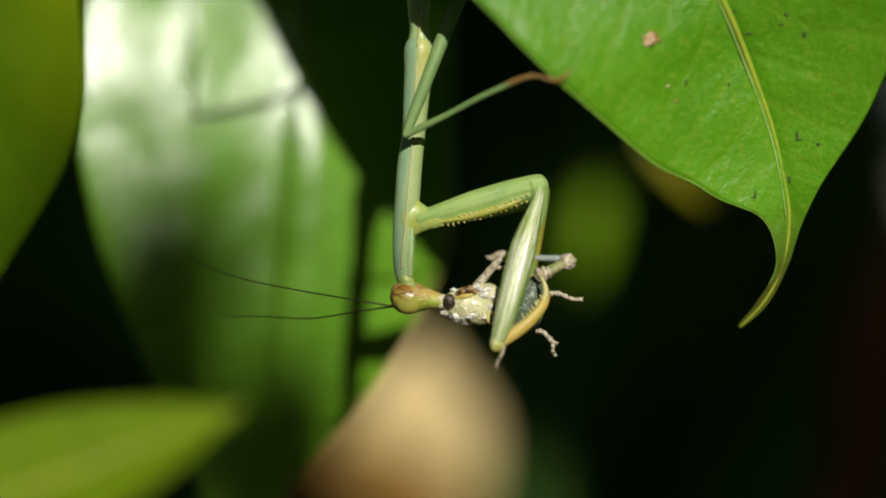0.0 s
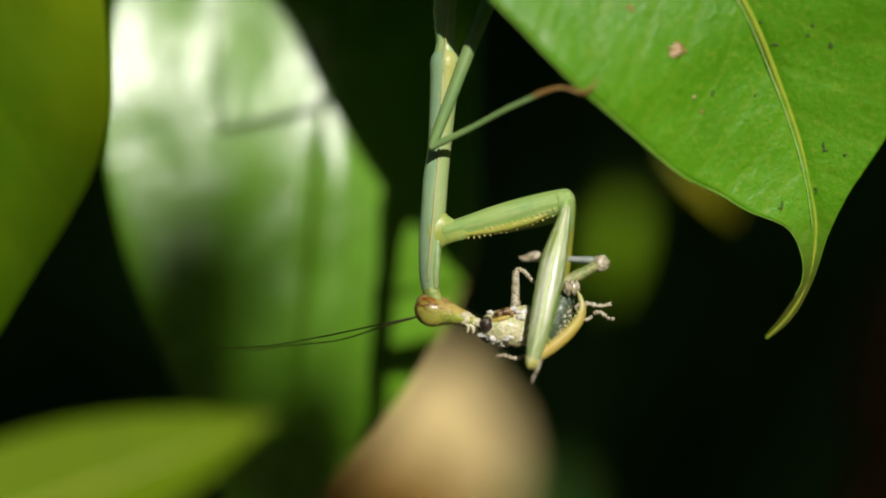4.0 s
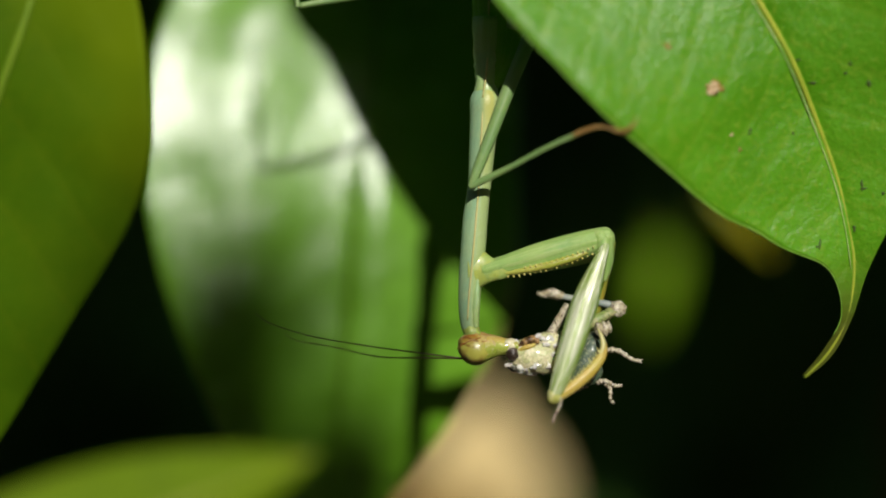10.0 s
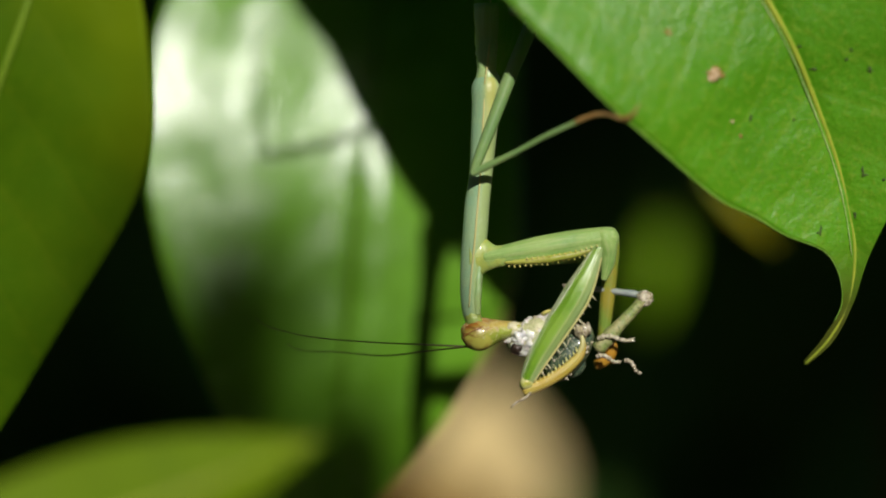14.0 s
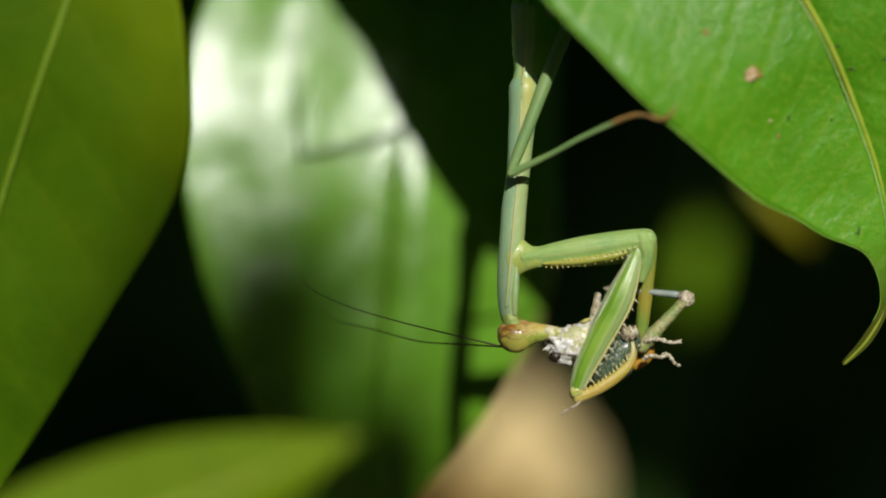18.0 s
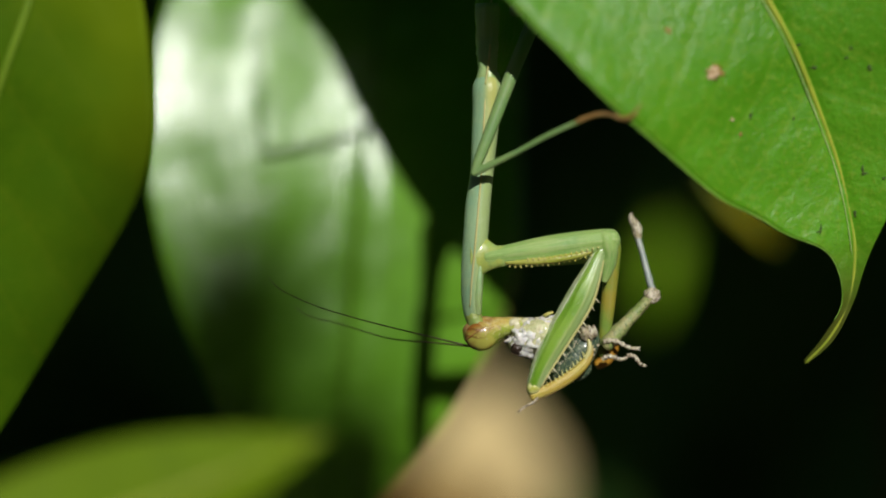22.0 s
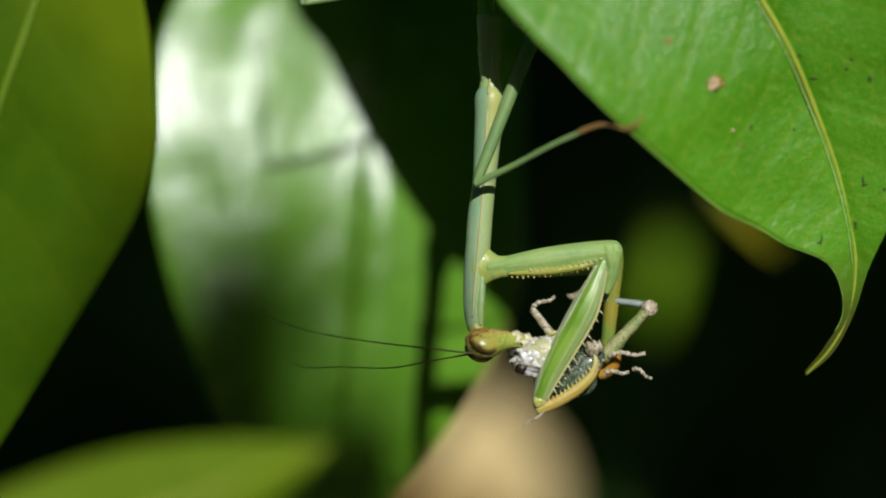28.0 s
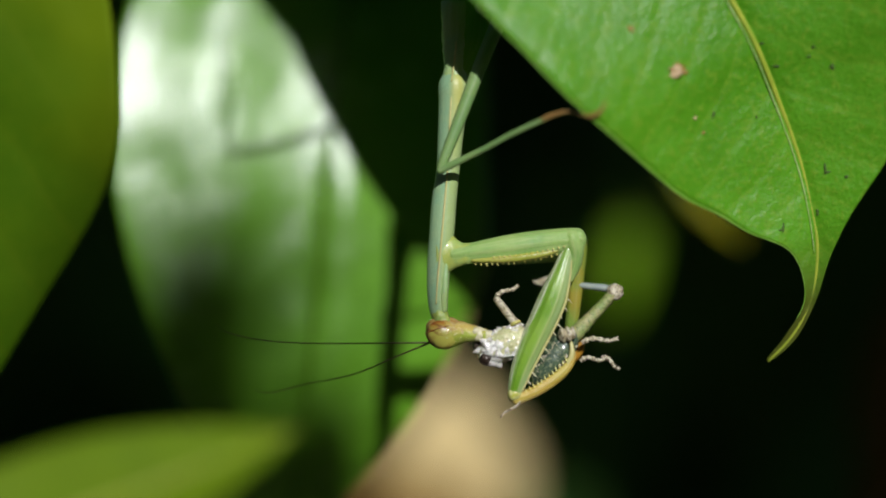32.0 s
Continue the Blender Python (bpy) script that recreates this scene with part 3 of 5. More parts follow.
def blade(bm, mid, left, right, face=Vector((0, -1, 0)), fold=0.1, cup=0.1, nu=60, nv=24, thick=0.00028, wave=0.0, fine=1.0, groove=0.0, roll=0.0, ripple=0.0, edges=None, lean=None):
    """A leaf blade along the midrib mid (metres), with half widths left and right (metres) at even steps of it."""
    rows = smooth_path([(*m, a, b) for m, a, b in zip(mid, left, right)], max(2, nu // (len(mid) - 1)))
    uvl = bm.loops.layers.uv.verify()
    spine = [Vector(r[:3]) for r in rows]
    run, layers = 0.0, ([], [])
    uvs = []
    for i, row in enumerate(rows):
        tan = (spine[min(i + 1, len(rows) - 1)] - spine[max(i - 1, 0)]).normalized()
        side = face.cross(tan).normalized()
        nor = tan.cross(side).normalized()
        if nor.dot(face) < 0:
            nor = -nor
        if i:
            run += (spine[i] - spine[i - 1]).length
        ring = ([], [])
        uvr = []
        for k in range(nv + 1):
            q = 2 * k / nv - 1
            q = math.copysign(abs(q) ** fine, q)
            w = max(row[3] if q < 0 else row[4], 1e-5)
            off = q * w
            lift = abs(off) * math.tan(fold) + cup * off * off / max(w, 1e-4)
            if ripple:
                x = off + 0.017 + 0.0025 * noise.noise(Vector((run * 45, 0.3, 0.0)))
                w2 = min(x, 0.02325)
                lift -= ripple * (w2 / 2 - 0.0155 / (4 * math.pi) * math.sin(2 * math.pi * w2 / 0.0155) + max(0.0, x - 0.02325))
            if lean:
                b = min(1.0, max(0.0, (off + 0.002) / 0.005))
                lift += lean[2] * min(max(run - lean[0], 0.0), lean[1] - lean[0]) * b * b * (3 - 2 * b)
            if groove:
                lift -= groove * math.exp(-(off / 0.0006) ** 2)
            if roll and abs(q) > 0.9:
                lift -= roll * min(1.0, w / 0.01) * ((abs(q) - 0.9) / 0.1) ** 2
            p = spine[i] + side * off + nor * lift
            if wave:
                p += nor * wave * noise.noise(p * 60) + nor * wave * 0.35 * noise.noise(p * 190)
            edge = 1.0 if abs(q) < 0.97 else 0.35
            ring[0].append(bm.verts.new(p + nor * thick * 0.5 * edge))
            ring[1].append(bm.verts.new(p - nor * thick * 0.5 * edge))
            uvr.append((run * 10, off * 10))
            if edges is not None and k in (0, nv):
                edges[k > 0].append(p)
        layers[0].append(ring[0]), layers[1].append(ring[1]), uvs.append(uvr)
    rows_n = len(rows)

    def quad(vs, ids):
        f = bm.faces.new(vs)
        f.smooth = True
        for loop, (a, b) in zip(f.loops, ids):
            loop[uvl].uv = uvs[a][b]

    for i in range(rows_n - 1):
        for k in range(nv):
            ids = ((i, k), (i, k + 1), (i + 1, k + 1), (i + 1, k))
            quad([layers[0][a][b] for a, b in ids], ids)
            quad([layers[1][a][b] for a, b in ids[::-1]], ids[::-1])
        for k in (0, nv):
            ids = ((i, k), (i + 1, k))
            quad([layers[0][i][k], layers[0][i + 1][k], layers[1][i + 1][k], layers[1][i][k]], (*ids, *ids[::-1]))
    for i in (0, rows_n - 1):
        for k in range(nv):
            ids = ((i, k), (i, k + 1))
            quad([layers[0][i][k], layers[0][i][k + 1], layers[1][i][k + 1], layers[1][i][k]], (*ids, *ids[::-1]))
    bmesh.ops.recalc_face_normals(bm, faces=bm.faces)
    return bm


def leaf(name, label, mid, left, right, material, group="", rib=0.0004, face=Vector((0, -1, 0)), rib_mat=None, rib_out=0.0003, **kw):
    ob = thing(name, label, "leaf", HUB, group)
    part("blade", blade(bmesh.new(), mid, left, right, face=face, **kw), material, ob)
    path = [p + face.normalized() * rib_out for p in mid]
    part("midrib", sweep(bmesh.new(), path, [rib * (1.15 - 0.85 * i / (len(mid) - 1)) for i in range(len(mid))], n=8, steps=6), rib_mat or M["rib"], ob, "pale raised midrib")
    return ob


# ---- the ground ----
bm = bmesh.new()
bmesh.ops.create_grid(bm, x_segments=40, y_segments=40, size=60)
for v in bm.verts:
    v.co.z = 0.02 * noise.noise(v.co * 0.9)
gm = Nodes("forest_floor")
gobj = gm.coords("Object")
gm.bump(gm.noise(gobj, 30, 6), 0.8, 0.03)
floor_mat = gm.done(gm.mix(gm.band(gm.noise(gobj, 9, 5), 0.35, 0.65), (0.035, 0.022, 0.010), (0.09, 0.055, 0.025)), 0.9)
me = bpy.data.meshes.new("ground")
bm.to_mesh(me)
bm.free()
me.materials.append(floor_mat)
tagged(new("ground", me), "dark brown forest floor of leaf litter and soil", "ground", kind="structure")

# ---- the fresh leaf on which the mantis holds on ----
MID = [(850, -900, 1), (925, -660, -0.5), (985, -520, -2), (1090, -320, -4.8), (1198, -140, -5.2), (1281, 4, -4.2), (1327, 114, -2.5), (1367, 226, -1.0), (1387, 310, -0.3), (1397, 385, 0.2), (1386, 470, 1.0), (1352, 535, 1.8), (1309, 580, 2.8)]
LEFT = [3, 430, 432, 407, 360, 314, 268, 208, 138, 48, 12, 11, 5]
RIGHT = [3, 230, 290, 341, 368, 352, 288, 178, 84, 26, 8, 8, 3]
RIM = ([], [])
fresh = leaf("fresh_leaf", "bright green pointed leaf with pale midrib and curled drip tip", [L(*p) for p in MID], [w * U for w in LEFT], [w * U for w in RIGHT],
             M["leaf"], fold=0.16, cup=0.14, nu=176, nv=80, wave=0.0004, fine=1.3, rib=0.00037, rib_out=-0.00012, groove=0.00018, roll=0.00025, edges=RIM)

# light caught by the left edge, painted as a pale added rim
for rim in RIM[:1]:
    path = rim[40:150:3]
    part("margin", sweep(bmesh.new(), path, [0.00007 + 0.00007 * math.sin(math.pi * i / (len(path) - 1)) for i in range(len(path))], n=8, steps=2, lump=0.3), M["edge"], fresh, "thickened leaf margin, paler to paint the light on it")
part("midrib_edge", sweep(bmesh.new(), [L(u - 9 + 0.6 * k, v + 4, d - 0.16 - 0.025 * k) for k, (u, v, d) in enumerate(MID[3:10])], R(1.2, 1.5, 1.6, 1.5, 1.4, 1.1, 0.4), n=6, steps=6, lump=0.8), M["pale"], fresh, "pale line along the midrib")

# ---- the glossy leaf behind ----
MIDB = [(620, -560, 42.5), (590, -330, 36.6), (560, -90, 31.0), (528, 150, 27.2), (505, 400, 25.5), (482, 640, 25.4), (450, 860, 27), (410, 1040, 29)]
LB = [4, 230, 360, 398, 345, 238, 112, 6]
RB = [4, 200, 260, 290, 300, 208, 68, 6]
RIM_B = ([], [])
big = leaf("glossy_leaf", "broad dark green glossy leaf with bright sun glare", [L(*p) for p in MIDB], [w * U * 1.1 for w in LB], [w * U * 1.1 for w in RB],
           M["glossy"], face=Vector((0.14, -0.95, 0.24)), fold=0.0, cup=-0.03, nu=90, nv=72, wave=0.0005, ripple=0.20, lean=(0.047, 0.060, 0.07), edges=RIM_B, rib=0.00032, rib_out=0.00002, rib_mat=M["darkrib"])

# the lit right edge, painted as an added orange rim
part("margin", sweep(bmesh.new(), RIM_B[1][46:86:2], [0.00016] * len(RIM_B[1][46:86:2]), n=8, steps=2), M["rust"], big, "thin orange rim painted as the lit leaf edge")

# ---- leaves round about ----
# the sun patch on this leaf is painted into its colour
MIDC = [(60, -620, -8), (-10, -300, -10), (-67, -88, -11), (-118, 60, -11), (-167, 212, -10), (-230, 420, -9), (-300, 640, -8), (-380, 860, -7), (-450, 1050, -6)]
side = leaf("olive_leaf", "shaded olive green leaf, a yellowish sun patch painted along its edge", [L(*p) for p in MIDC], [w * U for w in (4, 110, 190, 220, 220, 210, 180, 120, 5)],
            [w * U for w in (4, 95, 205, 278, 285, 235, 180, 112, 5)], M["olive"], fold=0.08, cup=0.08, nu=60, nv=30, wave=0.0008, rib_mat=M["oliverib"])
MIDD = [(-420, 1010, -45), (-250, 945, -43), (-60, 880, -41), (120, 815, -40), (290, 750, -39), (425, 697, -39)]
lime = leaf("lime_leaf", "sunlit yellowish lime leaf, far out of focus", [L(*p) for p in MIDD], [w * U * 0.96 for w in (4, 90, 120, 105, 62, 3)],
           [w * U * 0.96 for w in (4, 90, 120, 110, 65, 3)], M["lime"], face=Vector((0.1, -0.8, 0.5)), fold=0.1, cup=0.1, nu=50, nv=20)
MIDE = [(735, 950, 212), (752, 890, 208), (770, 815, 205), (774, 745, 203), (762, 675, 203), (750, 595, 205)]
dead = leaf("dead_leaf", "dry tan dead leaf in a patch of sun", [L(*p) for p in MIDE], [w * U * 1.82 for w in (4, 76, 92, 80, 42, 4)],
            [w * U * 1.82 for w in (4, 90, 160, 175, 120, 4)], M["dead"], face=Vector((0.1, -0.9, 0.3)), nu=40, nv=20, rib_mat=M["tan"])
# the dead leaf's shaded part, put in as a separate browner leaf
MIDF = [(400, 965, 200), (540, 895, 198), (660, 885, 196), (800, 940, 196), (900, 980, 198)]
brown = leaf("brown_leaf", "brown leaf that stands for the shaded part of the dead leaf", [L(*p) for p in MIDF], [w * U * 1.8 for w in (4, 90, 100, 70, 4)],
             [w * U * 1.8 for w in (4, 90, 100, 70, 4)], M["brown"], face=Vector((0, -0.9, 0.4)), nu=40, nv=16, rib_mat=M["tan"])
MIDK = [(1610, 330, 150), (1570, 500, 146), (1540, 660, 145), (1530, 820, 146), (1540, 960, 150)]
rust_leaf = leaf("brown_leaf", "withered reddish brown leaf hanging in shade", [L(*p) for p in MIDK], [w * U * 1.6 for w in (4, 60, 80, 60, 4)],
                 [w * U * 1.6 for w in (4, 60, 80, 60, 4)], M["umber"], nu=24, nv=10, rib_mat=M["tan"])
MIDM = [(1420, 1000, 120), (1480, 900, 118), (1540, 810, 118), (1610, 740, 120)]
olive_low = leaf("distant_leaf", "dull olive leaf low in the thicket", [L(*p) for p in MIDM], [w * U * 1.5 for w in (4, 60, 55, 4)],
                 [w * U * 1.5 for w in (4, 60, 55, 4)], M["umber"], nu=20, nv=10, rib_mat=M["tan"])
MIDG = [(1068, 255, 168), (1060, 320, 166), (1050, 385, 165), (1040, 450, 165), (1030, 505, 167)]
blob = leaf("distant_leaf", "small green leaf catching light in the thicket", [L(*p) for p in MIDG], [w * U * 1.66 for w in (4, 22, 28, 22, 4)],
            [w * U * 1.66 for w in (4, 22, 28, 22, 4)], M["mossy"], nu=24, nv=12)
MIDH = [(1135, 250, 80), (1178, 292, 80), (1212, 325, 80), (1250, 362, 81)]
spotl = leaf("distant_leaf", "yellowed small leaf catching light in the thicket", [L(*p) for p in MIDH], [w * U * 1.4 for w in (4, 11, 10, 4)],
             [w * U * 1.4 for w in (4, 11, 10, 4)], M["gold"], nu=20, nv=10)

# ---- the thicket, and unseen leaves added to block light ----
# spots where the added canopy is left open so that sun falls there
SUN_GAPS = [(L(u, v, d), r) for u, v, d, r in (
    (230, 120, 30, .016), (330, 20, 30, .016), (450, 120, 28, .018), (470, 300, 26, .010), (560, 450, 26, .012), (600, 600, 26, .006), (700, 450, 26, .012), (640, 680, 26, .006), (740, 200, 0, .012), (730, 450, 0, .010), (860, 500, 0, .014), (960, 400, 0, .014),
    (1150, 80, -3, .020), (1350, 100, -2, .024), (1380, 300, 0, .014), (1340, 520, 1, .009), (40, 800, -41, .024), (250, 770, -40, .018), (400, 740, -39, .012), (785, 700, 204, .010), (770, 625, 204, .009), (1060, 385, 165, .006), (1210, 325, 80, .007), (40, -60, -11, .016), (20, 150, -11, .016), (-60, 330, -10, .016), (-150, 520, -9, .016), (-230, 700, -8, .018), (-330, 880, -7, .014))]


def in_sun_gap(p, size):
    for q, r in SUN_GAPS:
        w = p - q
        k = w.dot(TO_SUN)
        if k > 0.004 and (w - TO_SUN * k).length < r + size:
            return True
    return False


# keeps the added canopy leaves out of the camera's view
def in_camera_view(p, size):
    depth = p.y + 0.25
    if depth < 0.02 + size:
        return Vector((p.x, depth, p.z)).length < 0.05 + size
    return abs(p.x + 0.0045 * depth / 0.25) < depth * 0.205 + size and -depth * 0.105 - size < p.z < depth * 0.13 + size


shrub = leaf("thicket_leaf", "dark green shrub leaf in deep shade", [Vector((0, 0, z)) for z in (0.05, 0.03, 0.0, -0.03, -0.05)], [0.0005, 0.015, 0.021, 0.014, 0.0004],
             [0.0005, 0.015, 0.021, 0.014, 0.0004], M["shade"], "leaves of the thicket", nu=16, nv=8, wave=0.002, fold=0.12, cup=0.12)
shrub.location = HUB + Vector((0.02, 0.30, -0.02))
rng = random.Random(5)


def shrub_leaf(p, size, *turn):
    shrub.scale = (size, size, size)
    copy_thing(shrub, pose(*(p + HUB), *turn))
    shrub.scale = (1, 1, 1)


# the thicket behind
for k in range(240):
    y = rng.uniform(0.27, 0.66)
    p = Vector((rng.uniform(-1, 1) * (0.16 + 0.25 * y), y, rng.uniform(-1, 1.15) * (0.12 + 0.22 * y)))
    turn = rng.uniform(-40, 30), rng.uniform(-60, 60), rng.uniform(-50, 50)
    near = 0.25 / (0.25 + y)
    if y < 0.42 and -0.018 < p.x * near < 0.032 and -0.036 < p.z * near < -0.003:
        continue  # the dead leaf hangs free here
    shrub_leaf(p, 0.9 + 0.9 * y, *turn)
proto = shrub.children[0].data
soup_verts, soup_faces = [], []


def joined_leaf(p, size, *turn):
    m = pose(*(p + HUB), *turn) @ Matrix.Scale(size, 4)
    base = len(soup_verts)
    soup_verts.extend([m @ v.co for v in proto.vertices])
    soup_faces.extend([[base + k for k in f.vertices] for f in proto.polygons])


# a dense back layer, and unseen sides added to keep sky light out
for k in range(200):
    a = rng.uniform(-2.6, 2.6)
    p = Vector((0.75 * math.sin(a), 0.05 + 0.75 * math.cos(a), rng.uniform(-0.45, 0.8)))
    joined_leaf(p, rng.uniform(2.6, 3.4), rng.uniform(-25, 15), rng.uniform(-40, 40), -math.degrees(a) + rng.uniform(-25, 25))
# unseen canopy leaves towards the sun, added to shade the place
right = Vector((-TO_SUN.y, TO_SUN.x, 0)).normalized()
above = right.cross(TO_SUN) * -1
# four unseen leaves added to dim the lower glossy leaf
joined_leaf(L(205, 650, 27) + TO_SUN * 1.9, 0.48, -25, 50, 12)
joined_leaf(L(345, 755, 26) + TO_SUN * 1.5, 0.28, -25, 10, 12)
joined_leaf(L(235, 520, 27) + TO_SUN * 1.5, 0.26, -25, 8, 12)
joined_leaf(L(500, 865, 27) + TO_SUN * 1.1, 0.31, -25, 10, 12)
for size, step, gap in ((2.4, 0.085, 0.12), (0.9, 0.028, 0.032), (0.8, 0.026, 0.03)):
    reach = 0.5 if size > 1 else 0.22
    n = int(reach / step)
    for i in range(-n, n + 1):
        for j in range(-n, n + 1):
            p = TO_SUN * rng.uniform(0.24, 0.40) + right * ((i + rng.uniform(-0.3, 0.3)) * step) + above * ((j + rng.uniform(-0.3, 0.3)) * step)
            if in_sun_gap(p, gap) or in_camera_view(p, 0.05 * size):
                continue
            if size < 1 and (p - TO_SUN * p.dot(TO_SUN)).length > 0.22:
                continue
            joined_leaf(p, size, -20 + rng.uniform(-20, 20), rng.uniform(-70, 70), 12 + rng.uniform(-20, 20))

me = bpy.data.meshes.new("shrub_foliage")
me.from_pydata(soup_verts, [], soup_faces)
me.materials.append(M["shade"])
for f in me.polygons:
    f.use_smooth = True
tagged(new("shrub_foliage", me), "dense dark green shrub foliage, with unseen leaves added to block light", "foliage", kind="stuff")
# stems that carry the foliage
for x, y, top, lean in ((-0.36, 0.30, 1.5, 0.10), (0.30, 0.42, 1.6, -0.08), (0.02, 0.52, 1.7, 0.05), (0.42, -0.16, 1.45, -0.22), (-0.42, -0.10, 1.4, 0.2), (-0.62, 0.5, 1.8, 0.0), (0.66, 0.4, 1.8, 0.0)):
    stem = thing("shrub_stem", "thin brown woody shrub stem in shade", "stem", Vector((x, y, 0)), "stems of the shrub")
    pts = [Vector((lean * (z / top) ** 2 + 0.012 * math.sin(z * 7 + x * 9), 0.01 * math.cos(z * 6), z)) for z in (-0.03, 0.2, 0.5, 0.8, 1.0, top * 0.85, top)]
    part("trunk", sweep(bmesh.new(), pts, [0.011, 0.010, 0.009, 0.007, 0.006, 0.005, 0.002], n=10, steps=3, lump=0.0), M["bark"], stem)
    for k in range(5):
        z = 0.62 + 0.17 * k
        a = k * 2.4 + x * 5
        root = Vector((lean * (z / top) ** 2, 0, z))
        tip = root + Vector((0.10 * math.cos(a), 0.05 * math.sin(a) + 0.03, 0.09))
        part("branch", sweep(bmesh.new(), [root, root.lerp(tip, 0.5) + Vector((0, 0, 0.012)), tip], [0.0035, 0.0025, 0.001], n=8, steps=3), M["bark"], stem)

# ---- the mantis ----
mantis = thing("mantis", "green praying mantis hanging head down and eating", "insect")


part("prothorax", sweep(bmesh.new(), P((745, 62), (743, 85), (741, 120), (737, 170), (732, 238), (725, 295), (721, 350), (716, 400), (714, 450), (715, 482), (718, 500), (721, 512)),
                        R(15, 27, 25.5, 23, 20.5, 22, 22, 20.5, 19, 16.5, 13, 6), n=24, steps=5, flat=0.85, keel=0.12, keel_at=0.73), M["shield"], mantis, "slender pale green neck shield")
part("neck", sweep(bmesh.new(), P((716, 484, -0.1), (720, 500, -0.2), (726, 516, -0.2), (732, 526, -0.1)), R(12, 14, 13, 7), n=18, lump=0.35), M["shoulder"], mantis, "pale wrinkled neck skin")
part("throat", sweep(bmesh.new(), P((728, 402, -0.75), (727, 430, -0.85), (726, 462, -0.85), (725, 490, -0.7)), R(3, 5, 6, 4), n=18, flat=0.6, lump=0.4), M["thorax"], mantis, "rough pale underside of the neck shield")
part("keel", sweep(bmesh.new(), P((739, 88, -1.26), (735, 165, -1.24), (731, 240, -1.12), (726, 300, -1.2), (719, 380, -1.2), (714, 430, -1.12), (711, 476, -0.98)), R(1.5, 1.8, 1.8, 1.9, 1.9, 1.7, 1.2), n=8), M["line"], mantis, "beige keel line")
part("mesothorax", sweep(bmesh.new(), P((744, 98), (744, 80), (745, 50), (748, 10), (750, -60)), R(14, 21, 20, 27, 30), n=24, flat=0.9, lump=0.12), M["thorax"], mantis, "pale green waist behind the neck shield")
part("forewing", sweep(bmesh.new(), P((753, 74, -.2), (761, 38, -.3), (770, -20, -.3), (770, -200, 0), (764, -420, .5), (758, -560, 1)), R(5, 20, 37, 46, 40, 8), n=18, flat=0.5), M["wing"], mantis, "folded green forewings")
part("abdomen", sweep(bmesh.new(), P((750, 0, 1.5), (755, -150, 2.2), (758, -350, 2.4), (758, -520, 2.2)), R(24, 38, 36, 8), n=16, flat=0.9), M["wing"], mantis)
part("wing_vein", sweep(bmesh.new(), P((738, 82, -1.35), (744, 40, -1.2), (748, -20, -1.25), (750, -200, -1.2)), R(1.5, 1.8, 1.8, 1.5), n=6), M["line"], mantis, "cream wing seam")

# the middle leg that holds the fresh leaf
part("middle_trochanter", sweep(bmesh.new(), P((765, -30, 0), (800, -55, -1.0), (836, -62, -2.0)), R(15, 14, 11), n=12), M["leg"], mantis)
part("middle_femur", sweep(bmesh.new(), P((842, -75, -2.0), (824, -30, -2.3), (788, 56, -2.7), (752, 150, -3.0), (724, 222, -3.2), (716, 242, -3.2)), R(12, 13, 12, 10.5, 8, 4), n=18, flat=0.6, keel=0.25, keel_at=0.75), M["leg"], mantis)
part("middle_tibia", sweep(bmesh.new(), P((714, 240, -3.2), (728, 234, -3.2), (790, 204, -4.6), (850, 172, -6.2), (905, 147, -7.4)), R(5, 6.8, 5.0, 4.6, 4.3), n=12), M["leg"], mantis)
part("middle_tarsus", sweep(bmesh.new(), P((900, 149, -7.3), (915, 142, -7.8), (940, 135, -8.5), (960, 136, -9.1), (978, 142, -9.7), (992, 141, -10.1), (1005, 130, -10.4), (1011, 117, -10.5)), R(4.6, 4.6, 3.6, 3.0, 3.8, 4.0, 2.8, 1.2), n=10, lump=0.25), M["rust"], mantis, "rusty brown foot gripping the leaf")
# the other middle leg
part("middle_femur", sweep(bmesh.new(), P((745, -175, 2), (660, -142, 0.5), (562, -108, -1.2), (470, -92, -3), (412, -82, -4)), R(8, 8, 7.5, 6.5, 5), n=12), M["leg"], mantis)
part("middle_tibia", sweep(bmesh.new(), P((409, -80, -4), (408, -96, -4), (401, -180, -3.5), (396, -330, -3)), R(5, 4, 3.4, 3), n=10), M["leg"], mantis)

# head, built about the neck joint; x to the mouth, z up
head = part("head", sweep(bmesh.new(), [Vector(p) * U for p in ((-26, 0, -24), (-20, 0, -24), (-4, 0, -25), (14, 0, -27), (34, 0, -28), (54, 0, -31), (70, 0, -35), (80, 0, -38), (85, 0, -39))],
                          R(5, 18, 26.5, 27, 21, 15.5, 13, 11, 4), n=24, flat=1.05, lump=0.10), M["head"], mantis, "yellow green head, pointed to the mouth")
part("crown", sweep(bmesh.new(), [Vector(p) * U for p in ((-21, 0, -18), (-14, 0, -13), (4, 0, -10), (24, 0, -12), (44, 0, -20))], R(5, 12, 14.5, 11, 4), n=16, flat=1.1), M["crown"], head, "orange brown crown")
for y, dy in ((-1, 0), (1, 0)):
    part("eye", ball(bmesh.new(), Vector((2, y * 15.5, -28)) * U, 28 * U, 13.5 * U, 25 * U, n=18, lump=0.02, turn=Matrix.Rotation(radians(34), 3, "Y")), M["eye"], head, "olive and brown compound eye")
